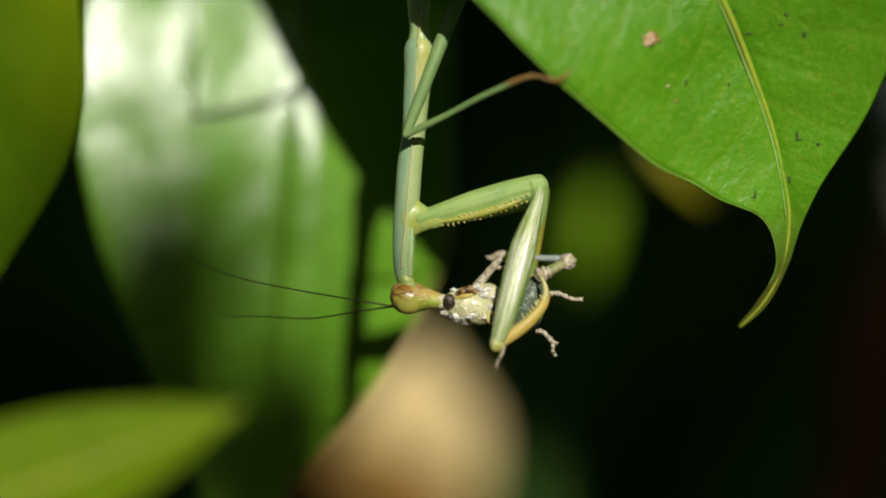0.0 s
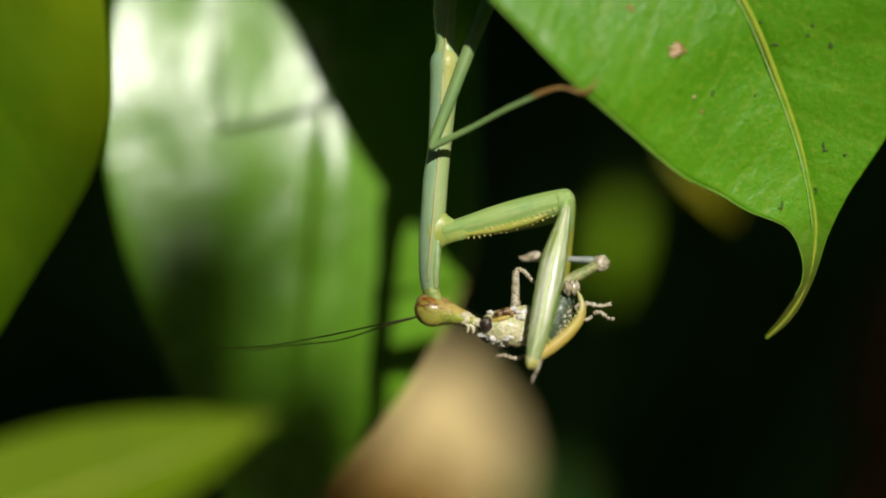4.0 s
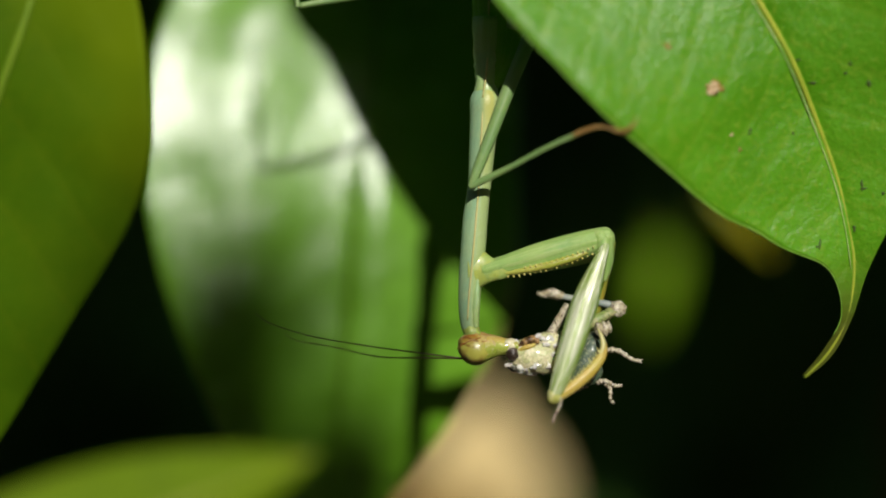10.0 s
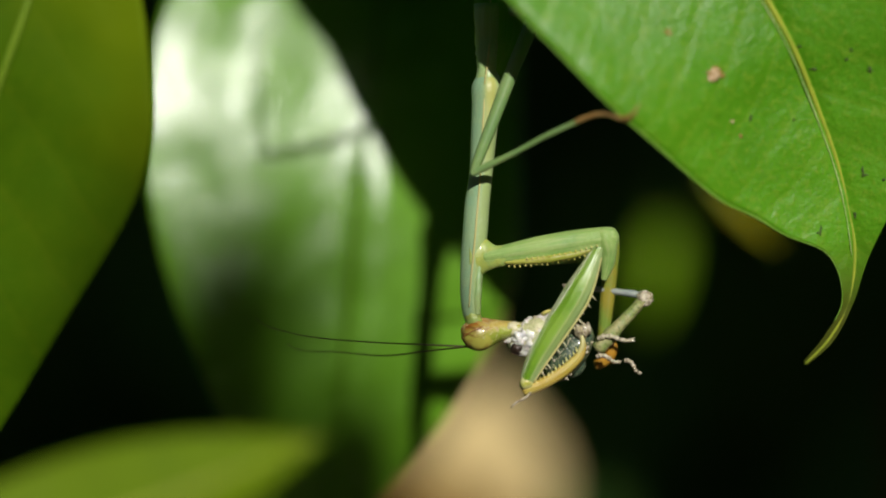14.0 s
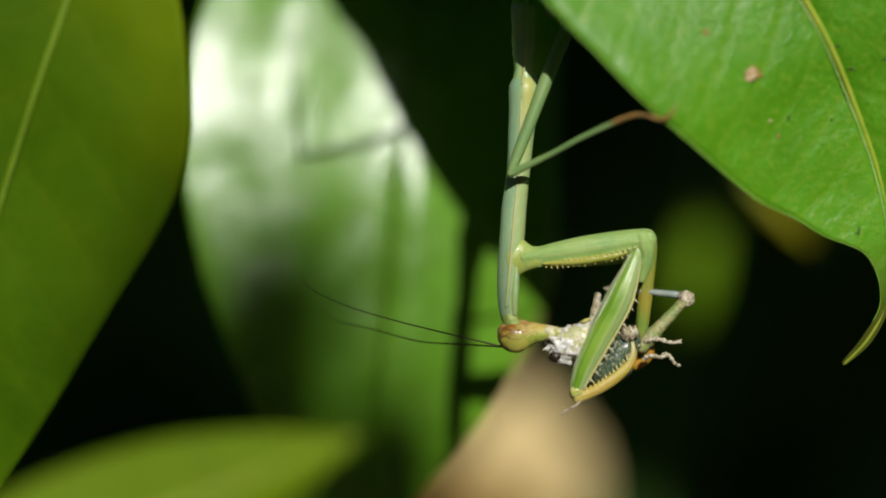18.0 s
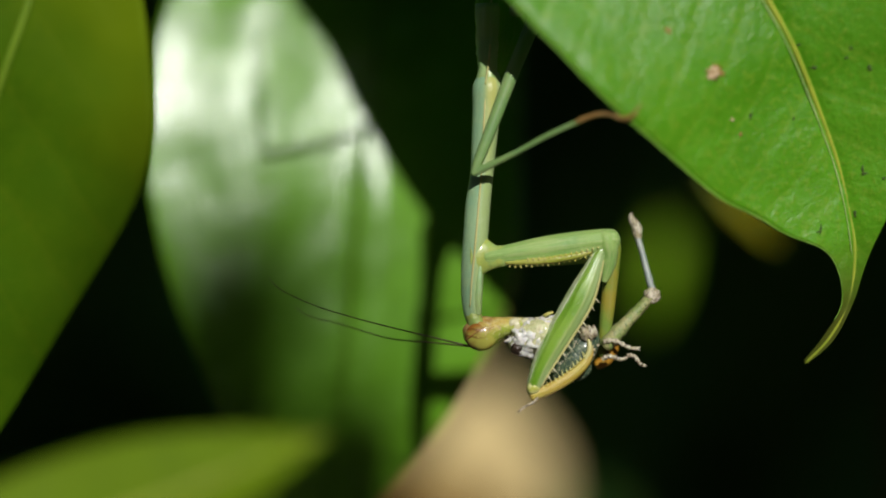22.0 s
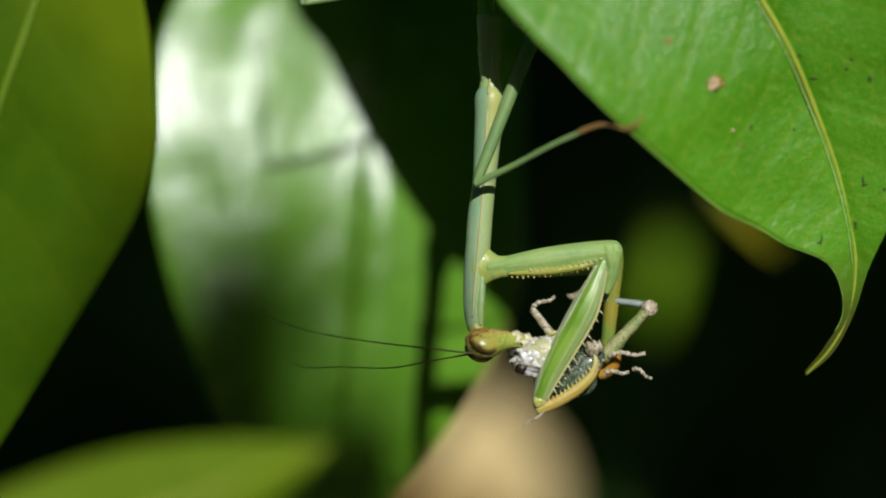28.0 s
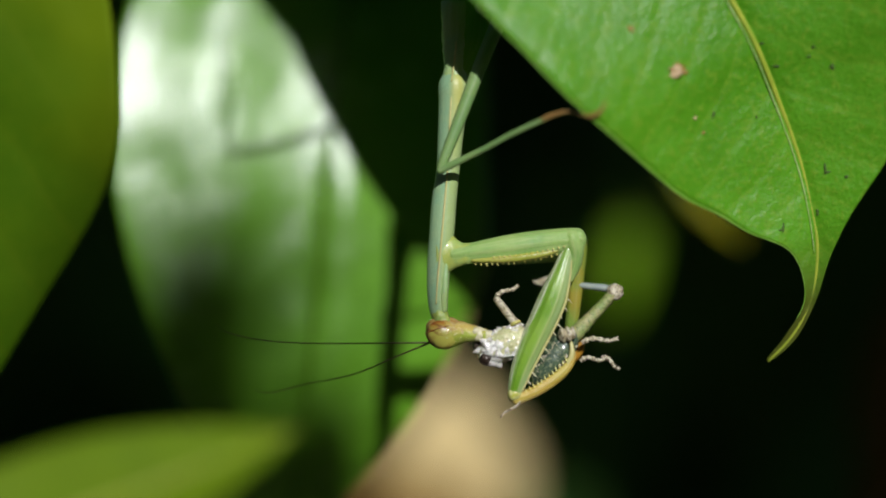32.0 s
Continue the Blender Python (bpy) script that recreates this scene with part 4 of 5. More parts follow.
for y in (-1, 1):
    for row in (((-27, 17, -24), (-16, 27, -19), (0, 29, -15), (18, 26, -13)), ((18, 26, -20), (30, 21, -21), (44, 15, -25), (56, 12, -28))):
        part("stripe", sweep(bmesh.new(), [Vector((a, y * b, c)) * U for a, b, c in row], R(0.6, 1.5, 1.5, 0.5), n=8, steps=5, lump=0.5), M["crown"], head, "dark brown head stripe")
jaw = bmesh.new()
for a, b, r in (((72, -8, -42), (82, -7, -58), 3.6), ((74, -6, -34), (94, -5, -40), 4.5), ((66, -10, -42), (71, -9, -58), 2.6), ((76, -8, -40), (94, -8, -46), 3.6)):
    a, b = Vector(a), Vector(b)
    sweep(jaw, [a * U, (a.lerp(b, 0.4) + Vector((4, 0, 2))) * U, (a.lerp(b, 0.75) + Vector((3, 0, 1))) * U, b * U], R(r, r, r * 0.8, r * 0.3), n=8, lump=0.3)
ball(jaw, Vector((80, -2, -37)) * U, 13 * U, 11 * U, 9 * U, n=12, lump=0.5)
ball(jaw, Vector((66, -4, -33)) * U, 14 * U, 13 * U, 12 * U, n=12, lump=0.35)
part("mouthparts", jaw, M["cream"], head, "cream jaws and palps")
antennae = []
for k in range(2):
    antennae.append(part("antenna", sweep(bmesh.new(), [Vector((p[0] * (0.92 - 0.12 * k), p[1], p[2])) * U for p in ((0, 0, 0), (90, 0, 2), (190, 0, 4), (300, 0, 2 - 12 * k), (380, 0, -10 - 8 * k), (410, 0, -26 - 6 * k))],
                                          R(1.8, 1.4, 1.2, 0.95, 0.7, 0.4), n=6, steps=8), M["antenna"], mantis, "thin brown feeler"))


# near foreleg: limbs lie along x, y is depth, z up when x points right
def build_coxa():
    bm = bmesh.new()
    path, rad = capped(216 * U, R(12, 16.5, 20, 22.5, 23.5, 23.5, 22.5, 20))
    sweep(bm, path, rad, n=48, steps=4, flat=0.62, flutes=0.07, count=8)
    return bm


def coxa_spines(near):
    bm = bmesh.new()
    for i in range(17):
        x = (34 + i * 9.6) * U
        z = -(20.5 + 5 * math.sin(i / 16 * math.pi)) * U
        h = 4.0 + 3.2 * ((i * 7) % 5) / 4
        thorn(bm, Vector((x, near * 6 * U, z)), Vector((x + 1.5 * U, near * 7 * U, z - h * U)), 2.1 * U)
        if i > 2:
            thorn(bm, Vector((x + 5 * U, near * 14 * U, z + 11 * U)), Vector((x + 6 * U, near * 18 * U, z + 7 * U)), 1.8 * U)
    return bm


def coxa_band():
    pts = [Vector((x, y, z)) * U for x, y, z in ((28, -4, -14), (70, -7, -18), (115, -8, -20), (160, -7, -18), (196, -4, -12))]
    return sweep(bmesh.new(), pts, R(3, 6, 7, 6, 3), n=12, steps=5, lump=0.2)


def between(rows, t):
    """The row's values at t, in a straight line from row to row."""
    for a, b in zip(rows, rows[1:]):
        if t <= b[0]:
            k = 0.0 if t <= a[0] else (t - a[0]) / (b[0] - a[0])
            return [x + (y - x) * k for x, y in zip(a[1:], b[1:])]
    return list(rows[-1][1:])


# the thigh's middle line and half width along it
THIGH = [(8, -9, 4), (22, -12, 8), (42, -11, 11), (70, -8, 15.5), (98, -6, 19.5), (126, -5, 21.5), (162, -6, 21), (192, -8, 20), (221, -9, 18.5), (252, -9, 16), (276, -7, 13.5), (294, -5, 10), (302, -4, 3)]


def thigh_edge(x):
    c, r = between([(a, b, c) for a, b, c in THIGH], x)
    return c + 2 + r * 1.14


def build_femur(flat):
    rows = [(x, z + 2, r * 1.14) for x, z, r in THIGH]
    return sweep(bmesh.new(), [Vector((x, 0, z)) * U for x, z, r in rows], R(*(r for x, z, r in rows)), n=60, steps=5, flat=flat, flutes=0.055, count=10)


def build_far_femur():
    return sweep(bmesh.new(), [Vector((x, 0, 0)) * U for x in (-14, -8, 10, 45, 90, 140, 185, 200)], R(4, 11, 13, 13, 12.5, 11, 8, 2), n=28, steps=4, flat=0.6, flutes=0.08, count=7)


def femur_spines():
    bm = bmesh.new()
    for i in range(11):
        x = 105 + i * 16
        z = thigh_edge(x) - 2
        thorn(bm, Vector((x, -3, z)) * U, Vector((x + 6, -5, z + 17 - (i % 3) * 5)) * U, 2.2 * U)
    return bm


def build_tibia(k=1.0):
    bm = bmesh.new()
    pts = [Vector((p[0] * k, p[1], p[2])) * U for p in ((-8, 0, 2), (0, 0, 0), (35, 0, -8), (75, 0, -11), (108, 0, -7), (126, 0, 3), (134, 0, 14))]
    sweep(bm, pts, R(5, 8.5, 9.5, 9.5, 8, 5, 1.0), n=36, steps=5, flat=0.7, flutes=0.09, count=8)
    return bm


def tibia_teeth(k=1.0):
    bm = bmesh.new()
    for i in range(13):
        x = (12 + i * 8.2) * U * k
        z = (1.5 - 4.5 * math.sin(i / 12 * math.pi)) * U
        thorn(bm, Vector((x, -4 * U, z)), Vector((x + 3 * U, -5 * U, z + (7 + 3 * (i % 3 == 0)) * U)), 2.0 * U)
    return bm


def build_foot(length, r):
    bm = bmesh.new()
    n = 5
    pts, rad = [], []
    for i in range(n):
        for f, q in ((0.05, 0.8), (0.5, 0.85), (0.88, 1.12)):
            pts.append(Vector(((i + f) / n * length, math.cos((i + f) * 0.9) * r * 0.6, math.sin((i + f) * 1.1) * r * 0.9)))
            rad.append(r * q * (1 - 0.07 * i))
    sweep(bm, pts, rad, n=8, steps=2)
    thorn(bm, pts[-1], pts[-1] + Vector((length * 0.12, 0, length * 0.07)), r * 0.5)
    thorn(bm, pts[-1], pts[-1] + Vector((length * 0.12, 0, -length * 0.07)), r * 0.5)
    return bm


part("shoulder", sweep(bmesh.new(), P((716, 386, 0.1), (732, 386, -0.1), (744, 387, -0.4), (758, 387, -0.7), (776, 385, -0.85), (796, 381, -0.9)), R(44, 37, 27, 20, 17, 10), n=20, flat=0.5, lump=0.08), M["shoulder"], mantis, "yellowish green shoulder joint")
coxa = part("foreleg_coxa", build_coxa(), M["coxa"], mantis, "green upper foreleg with a spiny lower edge")
part("spine_row", coxa_spines(-1), M["yellow"], coxa, "row of small yellow spines")
part("spine_band", coxa_band(), M["band"], coxa, "amber band under the spines")
femur = part("foreleg_femur", build_femur(0.94), M["femur"], mantis, "glossy green striped raptorial thigh")
part("spine_row", femur_spines(), M["cream"], femur, "long cream spines")
part("edge_line", sweep(bmesh.new(), [Vector(p) * U for p in ((x, -6, thigh_edge(x) - 1) for x in (40, 70, 98, 126, 180, 241, 288))], R(1.2, 2.0, 2.3, 2.3, 2.3, 2.0, 1.4), n=8), M["line"], femur, "pale edge line")
part("tip_joint", ball(bmesh.new(), Vector((296, 0, -2)) * U, 14 * U, 13 * U, 12.5 * U, n=12, lump=0.2), M["limejoint"], femur, "yellowish lime joint at the shin")
part("elbow", ball(bmesh.new(), Vector((12, 2, -4)) * U, 17 * U, 12 * U, 11 * U, n=12), M["coxa"], femur)
part("trochanter", sweep(bmesh.new(), [Vector(p) * U for p in ((194, -2, 8), (207, -2, 4), (212, -1, -12), (211, 2, -30), (205, 6, -50), (195, 9, -72))], R(9, 17, 16.5, 13.5, 11, 5), n=20, steps=6, flat=0.8, lump=0.06), M["coxa"], coxa, "pale green bent joint above the thigh")
tibia = part("foreleg_tibia", build_tibia(), M["amber"], mantis, "amber saw-toothed shin")
part("claw", sweep(bmesh.new(), [Vector(p) * U for p in ((108, -1, -4), (124, -2, 4), (134, -2, 18), (139, -2, 32))], R(4, 5, 3.6, 0.8), n=12, steps=5), M["line"], tibia, "whitish claw")
part("tooth_row", tibia_teeth(), M["yellow"], tibia, "row of small pale teeth")
tarsus = part("foreleg_tarsus", build_foot(46 * U, 2.7 * U), M["mottle"], mantis, "thin jointed beige foot")
far_coxa = part("foreleg_coxa", build_coxa(), M["coxa"], mantis)
far_femur = part("foreleg_femur", build_far_femur(), M["olivine"], mantis, "olive thigh of the other foreleg")
far_tibia = part("foreleg_tibia", build_tibia(0.4), M["orange"], mantis, "orange amber shin of the other foreleg")

# ---- the prey ----
prey = thing("grasshopper", "half-eaten pale grasshopper held in the forelegs", "insect")
bm = bmesh.new()
ball(bm, Vector((0, 0, 0)), 50 * U, 30 * U, 33 * U, n=30, lump=0.03, turn=Matrix.Rotation(radians(12), 3, "Y"))
for vert in bm.verts:
    low = -(27 + 0.32 * vert.co.x / U) * U
    if vert.co.z < low:
        vert.co.z = low + (vert.co.z - low) * 0.3
ball(bm, Vector((26, 2, 20)) * U, 30 * U, 24 * U, 22 * U, n=16, lump=0.08)
thorax = part("thorax", bm, M["flesh"], prey, "pale cream and green thorax")
rng2 = random.Random(11)
bm = bmesh.new()
for k in range(46):
    x, z = rng2.uniform(-34, 44), rng2.uniform(-28, 6)
    depth = 1 - (x / 51) ** 2 - ((z + 0.2 * x * 0.5) / 33) ** 2
    if depth > 0.05:
        r = rng2.uniform(0.9, 2.2)
        ball(bm, Vector((x, -30 * math.sqrt(depth), z)) * U, r * U, r * 0.8 * U, r * U, n=4)
part("bead_patch", bm, M["flesh"], thorax, "scattered pale beads on the flank", kind="stuff")
SHREDS = ((14, -22, 34, 10, 0.6), (30, -18, 30, 11, 0.6), (22, -24, 20, 8, 0.6), (-32, -12, 30, 7, 0.6), (40, -18, 16, 9, 0.6), (-44, -10, -10, 7, 0.6), (34, -24, 2, 7, 0.6), (-22, -2, -22, 14, 0.9), (-2, 0, -23, 15, 0.9),
          (16, 2, -23, 14, 0.9), (-12, 12, -20, 14, 0.9), (8, -9, -23, 10, 0.9), (28, 8, -20, 13, 0.9), (-34, 4, -12, 10, 0.9), (2, 17, -18, 14, 0.9), (-22, 20, -10, 12, 0.9), (22, 18, -15, 13, 0.9), (-20, -14, -15, 11, 0.9), (2, -16, -18, 12, 0.9), (22, -15, -19, 12, 0.9), (-34, -9, -9, 9, 0.9), (-8, -5, -22, 12, 0.9))
for x, y, z, r, deep in SHREDS:
    z += 3 if z < -15 else 0
    r *= 0.75 if y < -10 and z > -5 else 1
    part("torn_flesh", ball(bmesh.new(), Vector((x, y, z)) * U, r * 1.1 * U, r * deep * U, r * U * 0.75, n=11, lump=0.85), M["wet"], thorax, "torn wet white flesh")
part("hollow", ball(bmesh.new(), Vector((-37, 10, -13)) * U, 12 * U, 12 * U, 11 * U, n=10, lump=0.2), M["black"], thorax, "dark bitten hollow")
part("eye", ball(bmesh.new(), Vector((-38, -20, 9)) * U, 11.5 * U, 11 * U, 14 * U, n=14, lump=0.1), M["black"], thorax, "black glossy eye")
bm = bmesh.new()
sweep(bm, [Vector(p) * U for p in ((-26, -20, 22), (-14, -22, 27), (0, -22, 31), (12, -21, 33))], R(4, 7, 7.5, 3), n=12, steps=5, lump=0.3)
ball(bm, Vector((6, -24, 27)) * U, 6 * U, 5 * U, 5 * U, n=8, lump=0.3)
part("brown_patch", bm, M["patch"], thorax, "dark brown stripe behind the eye")
part("tan_stripe", sweep(bmesh.new(), [Vector(p) * U for p in ((-27, -21, 14), (-12, -25, 18), (4, -25, 22))], R(3, 5, 2.5), n=10, steps=5, lump=0.25), M["amber"], thorax, "tan stripe under the brown one")
part("mouth_ring", sweep(bmesh.new(), [Vector((38 + 8 * math.cos(a), -24, -20 + 10 * math.sin(a))) * U for a in (0.3, 1.1, 2.0, 2.9, 3.8, 4.7, 5.5)], R(2, 3, 3, 3, 3, 3, 2), n=8, steps=3, lump=0.4), M["yellow"], thorax, "curled yellowish palp")
bm = bmesh.new()
ball(bm, Vector((0, 0, 0)), 60 * U, 28 * U, 29 * U, n=20, lump=0.05)
abdomen = part("abdomen", bm, M["slate"], prey, "dark slate green abdomen")
part("abdomen_lobe", ball(bmesh.new(), Vector((12, 12, 22)) * U, 22 * U, 12 * U, 16 * U, n=14, lump=0.08), M["slate"], abdomen, "dark green rounded lobe")
bm = bmesh.new()
for i in range(17):
    for z, r in ((-20, 2.2), (19, 3.0), (-15, 1.4), (25, 2.2)):
        x = -48 + i * 6.0 + rng2.uniform(-3, 3)
        z *= 0.82
        w = 1 - (x / 60) ** 2 - (z / 29) ** 2
        if w > 0.04:
            ball(bm, Vector((x, -28 * math.sqrt(w), z + rng2.uniform(-3.5, 3.5))) * U, r * U * rng2.uniform(0.6, 1.3), r * U * 0.7, r * U, n=4)
part("bead_row", bm, M["mottle"], abdomen, "rows of pale beads along the abdomen", kind="stuff")
bm = sweep(bmesh.new(), [Vector((x, -4, 0.2 * x)) * U for x in (-15, -12, -7, -2, 3, 8, 13, 16)], R(4, 9, 13, 9.5, 13.5, 9.5, 11, 3), n=16, steps=3, lump=0.45)
knob = part("hind_coxa", bm, M["mottle"], prey, "ringed beige leg joint")


def build_leg(length, r0, r1, bend=0.0):
    bm = bmesh.new()
    pts = [Vector((length * f, 0, bend * math.sin(f * math.pi))) for f in (-0.03, 0, 0.2, 0.45, 0.7, 0.92, 1.0, 1.03)]
    rad = [r0 * 0.3, r0 * 0.9, r0 * 1.05, r0 * 0.6 + r1 * 0.4, r0 * 0.35 + r1 * 0.65, r1 * 1.1, r1, r1 * 0.3]
    sweep(bm, pts, rad, n=12, steps=4, lump=0.22)
    return bm


hind = part("hind_femur", build_leg(125 * U, 13 * U, 8.5 * U), M["preygreen"], prey, "mottled green hind thigh")
bm = bmesh.new()
ball(bm, Vector((123, 0, 0)) * U, 14 * U, 11 * U, 15 * U, n=12, lump=0.3)
part("knee", bm, M["mottle"], hind, "beige knobbly knee")
shin = part("hind_tibia", build_leg(104 * U, 6 * U, 4.6 * U), M["blue"], prey, "bluish grey hind shin")
bm = bmesh.new()
sweep(bm, [Vector((x, 0, z)) * U for x, z in ((98, 0), (108, -1), (122, -2), (138, 3), (150, 0))], R(4, 8, 9, 6, 2), n=10, steps=4, lump=0.3)
part("foot", bm, M["mottle"], shin, "whitish foot")
leg_a = part("middle_leg", build_foot(62 * U, 5.2 * U), M["mottle"], prey, "thin beige jointed leg")
leg_b = part("middle_leg", build_foot(42 * U, 5.0 * U), M["mottle"], prey, "thin beige jointed leg")
foot_b = part("middle_foot", build_foot(36 * U, 4.6 * U), M["mottle"], prey, "thin beige jointed foot")
arm = part("front_thigh", build_leg(80 * U, 8.5 * U, 6 * U), M["mottle"], prey, "beige front thigh")
arm_foot = part("front_shin", build_foot(44 * U, 4.8 * U), M["mottle"], prey, "beige front shin and foot")
low_foot = part("front_foot", build_foot(48 * U, 4.6 * U), M["mottle"], prey, "whitish jointed foot")

# ---- scars on the fresh leaf ----
SCARS = ((1151, 70, 14, 13, "ring"), (1150, 69, 11, 11, "tan"), (1214, 147, 2.4, 8, "mark"), (1424, 61, 4, 6, "mark"), (1382, 43, 3, 3, "mark"), (1411, 241, 2.6, 9, "mark"), (1416, 247, 5, 2.2, "mark"), (1449, 256, 3, 3, "mark"),
         (1183, 152, 3, 3, "tan"), (1337, 346, 2.4, 9, "mark"), (1332, 350, 3.5, 2, "mark"), (1397, 318, 2.5, 6, "mark"), (1069, -5, 6, 6, "ring"), (1196, 178, 3, 4, "ring"), (1392, 26, 4, 4, "mark"), (1326, 60, 7, 2.5, "mark"), (1290, 150, 2, 4, "mark"), (1300, 20, 5, 2, "mark"))
bpy.context.view_layer.update()
skin = fresh.children[0]
EYE = Vector((0, -0.25, 0))
for u, v, rx, rz, kind in SCARS:
    hit, place, normal, _ = skin.ray_cast(EYE, (L(u, v) - EYE).normalized())
    if hit:
        bm = ball(bmesh.new(), Vector(), rx * U, 1.5 * U, rz * U, n=8, lump=0.0)
        for vert in bm.verts:
            vert.co *= 1 + 0.8 * noise.noise(vert.co * 3200 + Vector((u, v, 0)))
        scar = part("scar", bm, M[kind], fresh, {"tan": "dry tan scar", "ring": "brown rim of a scar"}.get(kind, "small dark blemish"))
        scar.location = place + normal * (0.0 if kind == "ring" else 0.5) * U
        scar.rotation_euler = normal.to_track_quat("-Y", "Z").to_euler()

FEMUR_END = [
    (0, 880, 603), (0.5, 876, 605), (1, 887, 606), (1.5, 894, 606), (2, 885, 603), (2.5, 884, 600), (3, 888, 606), (3.5, 896, 606),
    (5.5, 900, 626), (6, 902, 632), (6.5, 885, 628), (7, 865, 616), (7.5, 867, 611), (8, 859, 611), (8.5, 859, 606), (9, 856, 609),
    (9.5, 861, 606), (10, 864, 608), (10.5, 871, 608), (11, 876, 603), (11.5, 882, 608), (12, 888, 611), (12.5, 836, 614), (13, 798, 612),
    (13.5, 802, 612), (14, 810, 619), (14.5, 798, 617), (15, 815, 620), (15.5, 813, 628), (17.5, 827, 632), (18, 833, 631), (18.5, 829, 629),
    (19, 819, 619), (19.5, 795, 606), (20, 806, 616), (20.5, 805, 616), (21, 815, 623), (21.5, 816, 625), (22, 821, 628), (22.5, 832, 631),
    (23, 833, 634), (23.5, 838, 636), (24, 841, 634), (24.5, 830, 632), (26.5, 841, 637), (27, 820, 628), (27.5, 830, 632), (28, 827, 634),
    (28.5, 837, 636), (29, 837, 636), (29.5, 838, 637), (30, 843, 639), (30.5, 847, 638), (31, 849, 638), (31.5, 850, 637), (32, 850, 640)]


# where things are, time by time: seconds, then u and v on the grid
ELBOW = [(0, 957, 327), (3, 957, 326), (5.5, 957, 338), (8.5, 957, 336), (11, 956, 327), (12, 957, 327), (13, 963, 353), (24, 964, 358), (32, 964, 360)]
HEAD = [(0, 9, 0, 0), (1, 11, 0, 0), (2, 12, 0, 0), (3, 15, 0, 0), (6, 20, 0, 0), (7, 12, 0, 0), (8, 9, 0, 0), (9, 5, -12, 0), (10, 0, -10, 0), (11, 5, 0, 0), (12, 15, 0, 0), (13, 2, 0, 0), (14, -7, 0, 0),
        (15, -13, 8, 0), (18, -3, 5, 0), (19, 2, 5, 0), (20, -9, 8, 0), (21, -9, 8, 0), (22, -13, 8, 0), (23, -9, 8, 0), (24, -3, 5, 0), (27, 0, 0, 0), (27.4, 1, -10, 5), (27.7, -3, -26, 24), (28.2, -3, -26, 24),
        (28.6, 4, -8, 4), (29, 5, 0, 0), (30, 8, 0, 0), (31, 5, 0, 0), (32, 4, 0, 0)]
FEELERS = [(0, 11, -7), (1, 7.5, 0.6), (2, 4.5, -3.4), (3, -9, -14), (6, -15, -19), (7, 2, -15), (8, 14, -11), (9, 28, 6.5), (10, 9, 2.5), (11, -9.5, -25), (12, -4, -31), (13, 2, 1), (14, 4, -5), (15, 1, 0),
           (18, 15, 5), (19, 15, 3.5), (20, 14, 5), (21, 26, 14), (22, 15, 7), (23, 20, 13), (24, 22, 3), (27, 12, -19), (28, 8, -8.5), (29, 1.5, -15), (30, 5, -18), (31, 2, -19), (32, 1, -21)]
CHEST = [(0, 0, 0), (1, 13, 5), (2, 12, 10), (3, 17, 13), (6, 25, 28), (7, 0, -7), (8, 7, 3), (9, 0, 3), (10, -4, -2), (11, -6, -4), (12, 16, 9), (13, -5, -5), (14, -8, -18), (15, -10, -22), (18, -5, -5),
         (19, -3, -10), (20, -8, -30), (21, -10, -22), (22, -8, -16), (23, -10, -10), (24, -2, -5), (27, -8, 0), (28, -4, 0), (29, -8, 5), (30, -6, 6), (31, -3, 6), (32, -4, 5)]
KNOB = [(0, 960, 485), (3, 962, 484), (6, 969, 495), (7, 954, 489), (8, 942, 494), (9, 947, 490), (10, 950, 492), (11, 956, 482), (12, 958, 481), (13, 904, 516), (14, 911, 517), (15, 913, 520), (18, 928, 521),
        (19, 916, 519), (20, 908, 515), (21, 917, 521), (22, 920, 522), (23, 927, 523), (24, 931, 523), (27, 918, 530), (28, 925, 530), (29, 934, 527), (30, 936, 528), (31, 941, 529), (32, 942, 529)]
KNEE = [(0, 1007, 462), (3, 1019, 441), (6, 1023, 447), (7, 997, 455), (8, 990, 460), (9, 981, 458), (10, 979, 455), (11, 983, 449), (12, 997, 437), (13, 1010, 463), (14, 1023, 459), (15, 1025, 462), (18, 1030, 458),
        (19, 1027, 451), (20, 1024, 452), (21, 1023, 458), (22, 1034, 454), (23, 1029, 460), (24, 1036, 455), (27, 1020, 457), (28, 1025, 458), (29, 1023, 449), (30, 1028, 450), (31, 1031, 452), (32, 1029, 452)]
SHIN = [(0, 178), (1, 172), (3, 178), (6, 176), (7, 170), (9, 168), (12, 174), (13, 172), (18, 174), (20, 172), (21, 196), (21.6, 150), (21.9, 105), (22.2, 103), (22.6, 145), (23, 196), (23.3, 140), (23.6, 118), (23.9, 196),
        (24.5, 192), (27, 172), (32, 174)]
LEG_A = [(0, 1025, 526), (1, 1025, 535), (2, 1034, 516), (3, 1039, 509), (6, 1047, 519), (7, 1007, 523), (8, 1000, 535), (9, 990, 536), (10, 989, 538), (11, 985, 533), (12, 1016, 510), (13, 1030, 535), (14, 1056, 528), (18, 1041, 530), (20, 1031, 525), (22, 1041, 550), (24, 1044, 536), (28, 1034, 533), (32, 1042, 531)]
LEG_B = [(0, 985, 626), (1, 1011, 569), (2, 1025, 540), (3, 1034, 538), (6, 1042, 548), (7, 997, 557), (8, 995, 542), (9, 981, 570), (10, 965, 610), (11, 987, 535), (12, 1011, 529), (13, 1018, 585), (14, 1025, 597), (18, 1012, 572), (20, 1007, 581), (22, 1024, 578), (24, 1000, 560), (27, 1028, 580), (32, 1034, 586)]
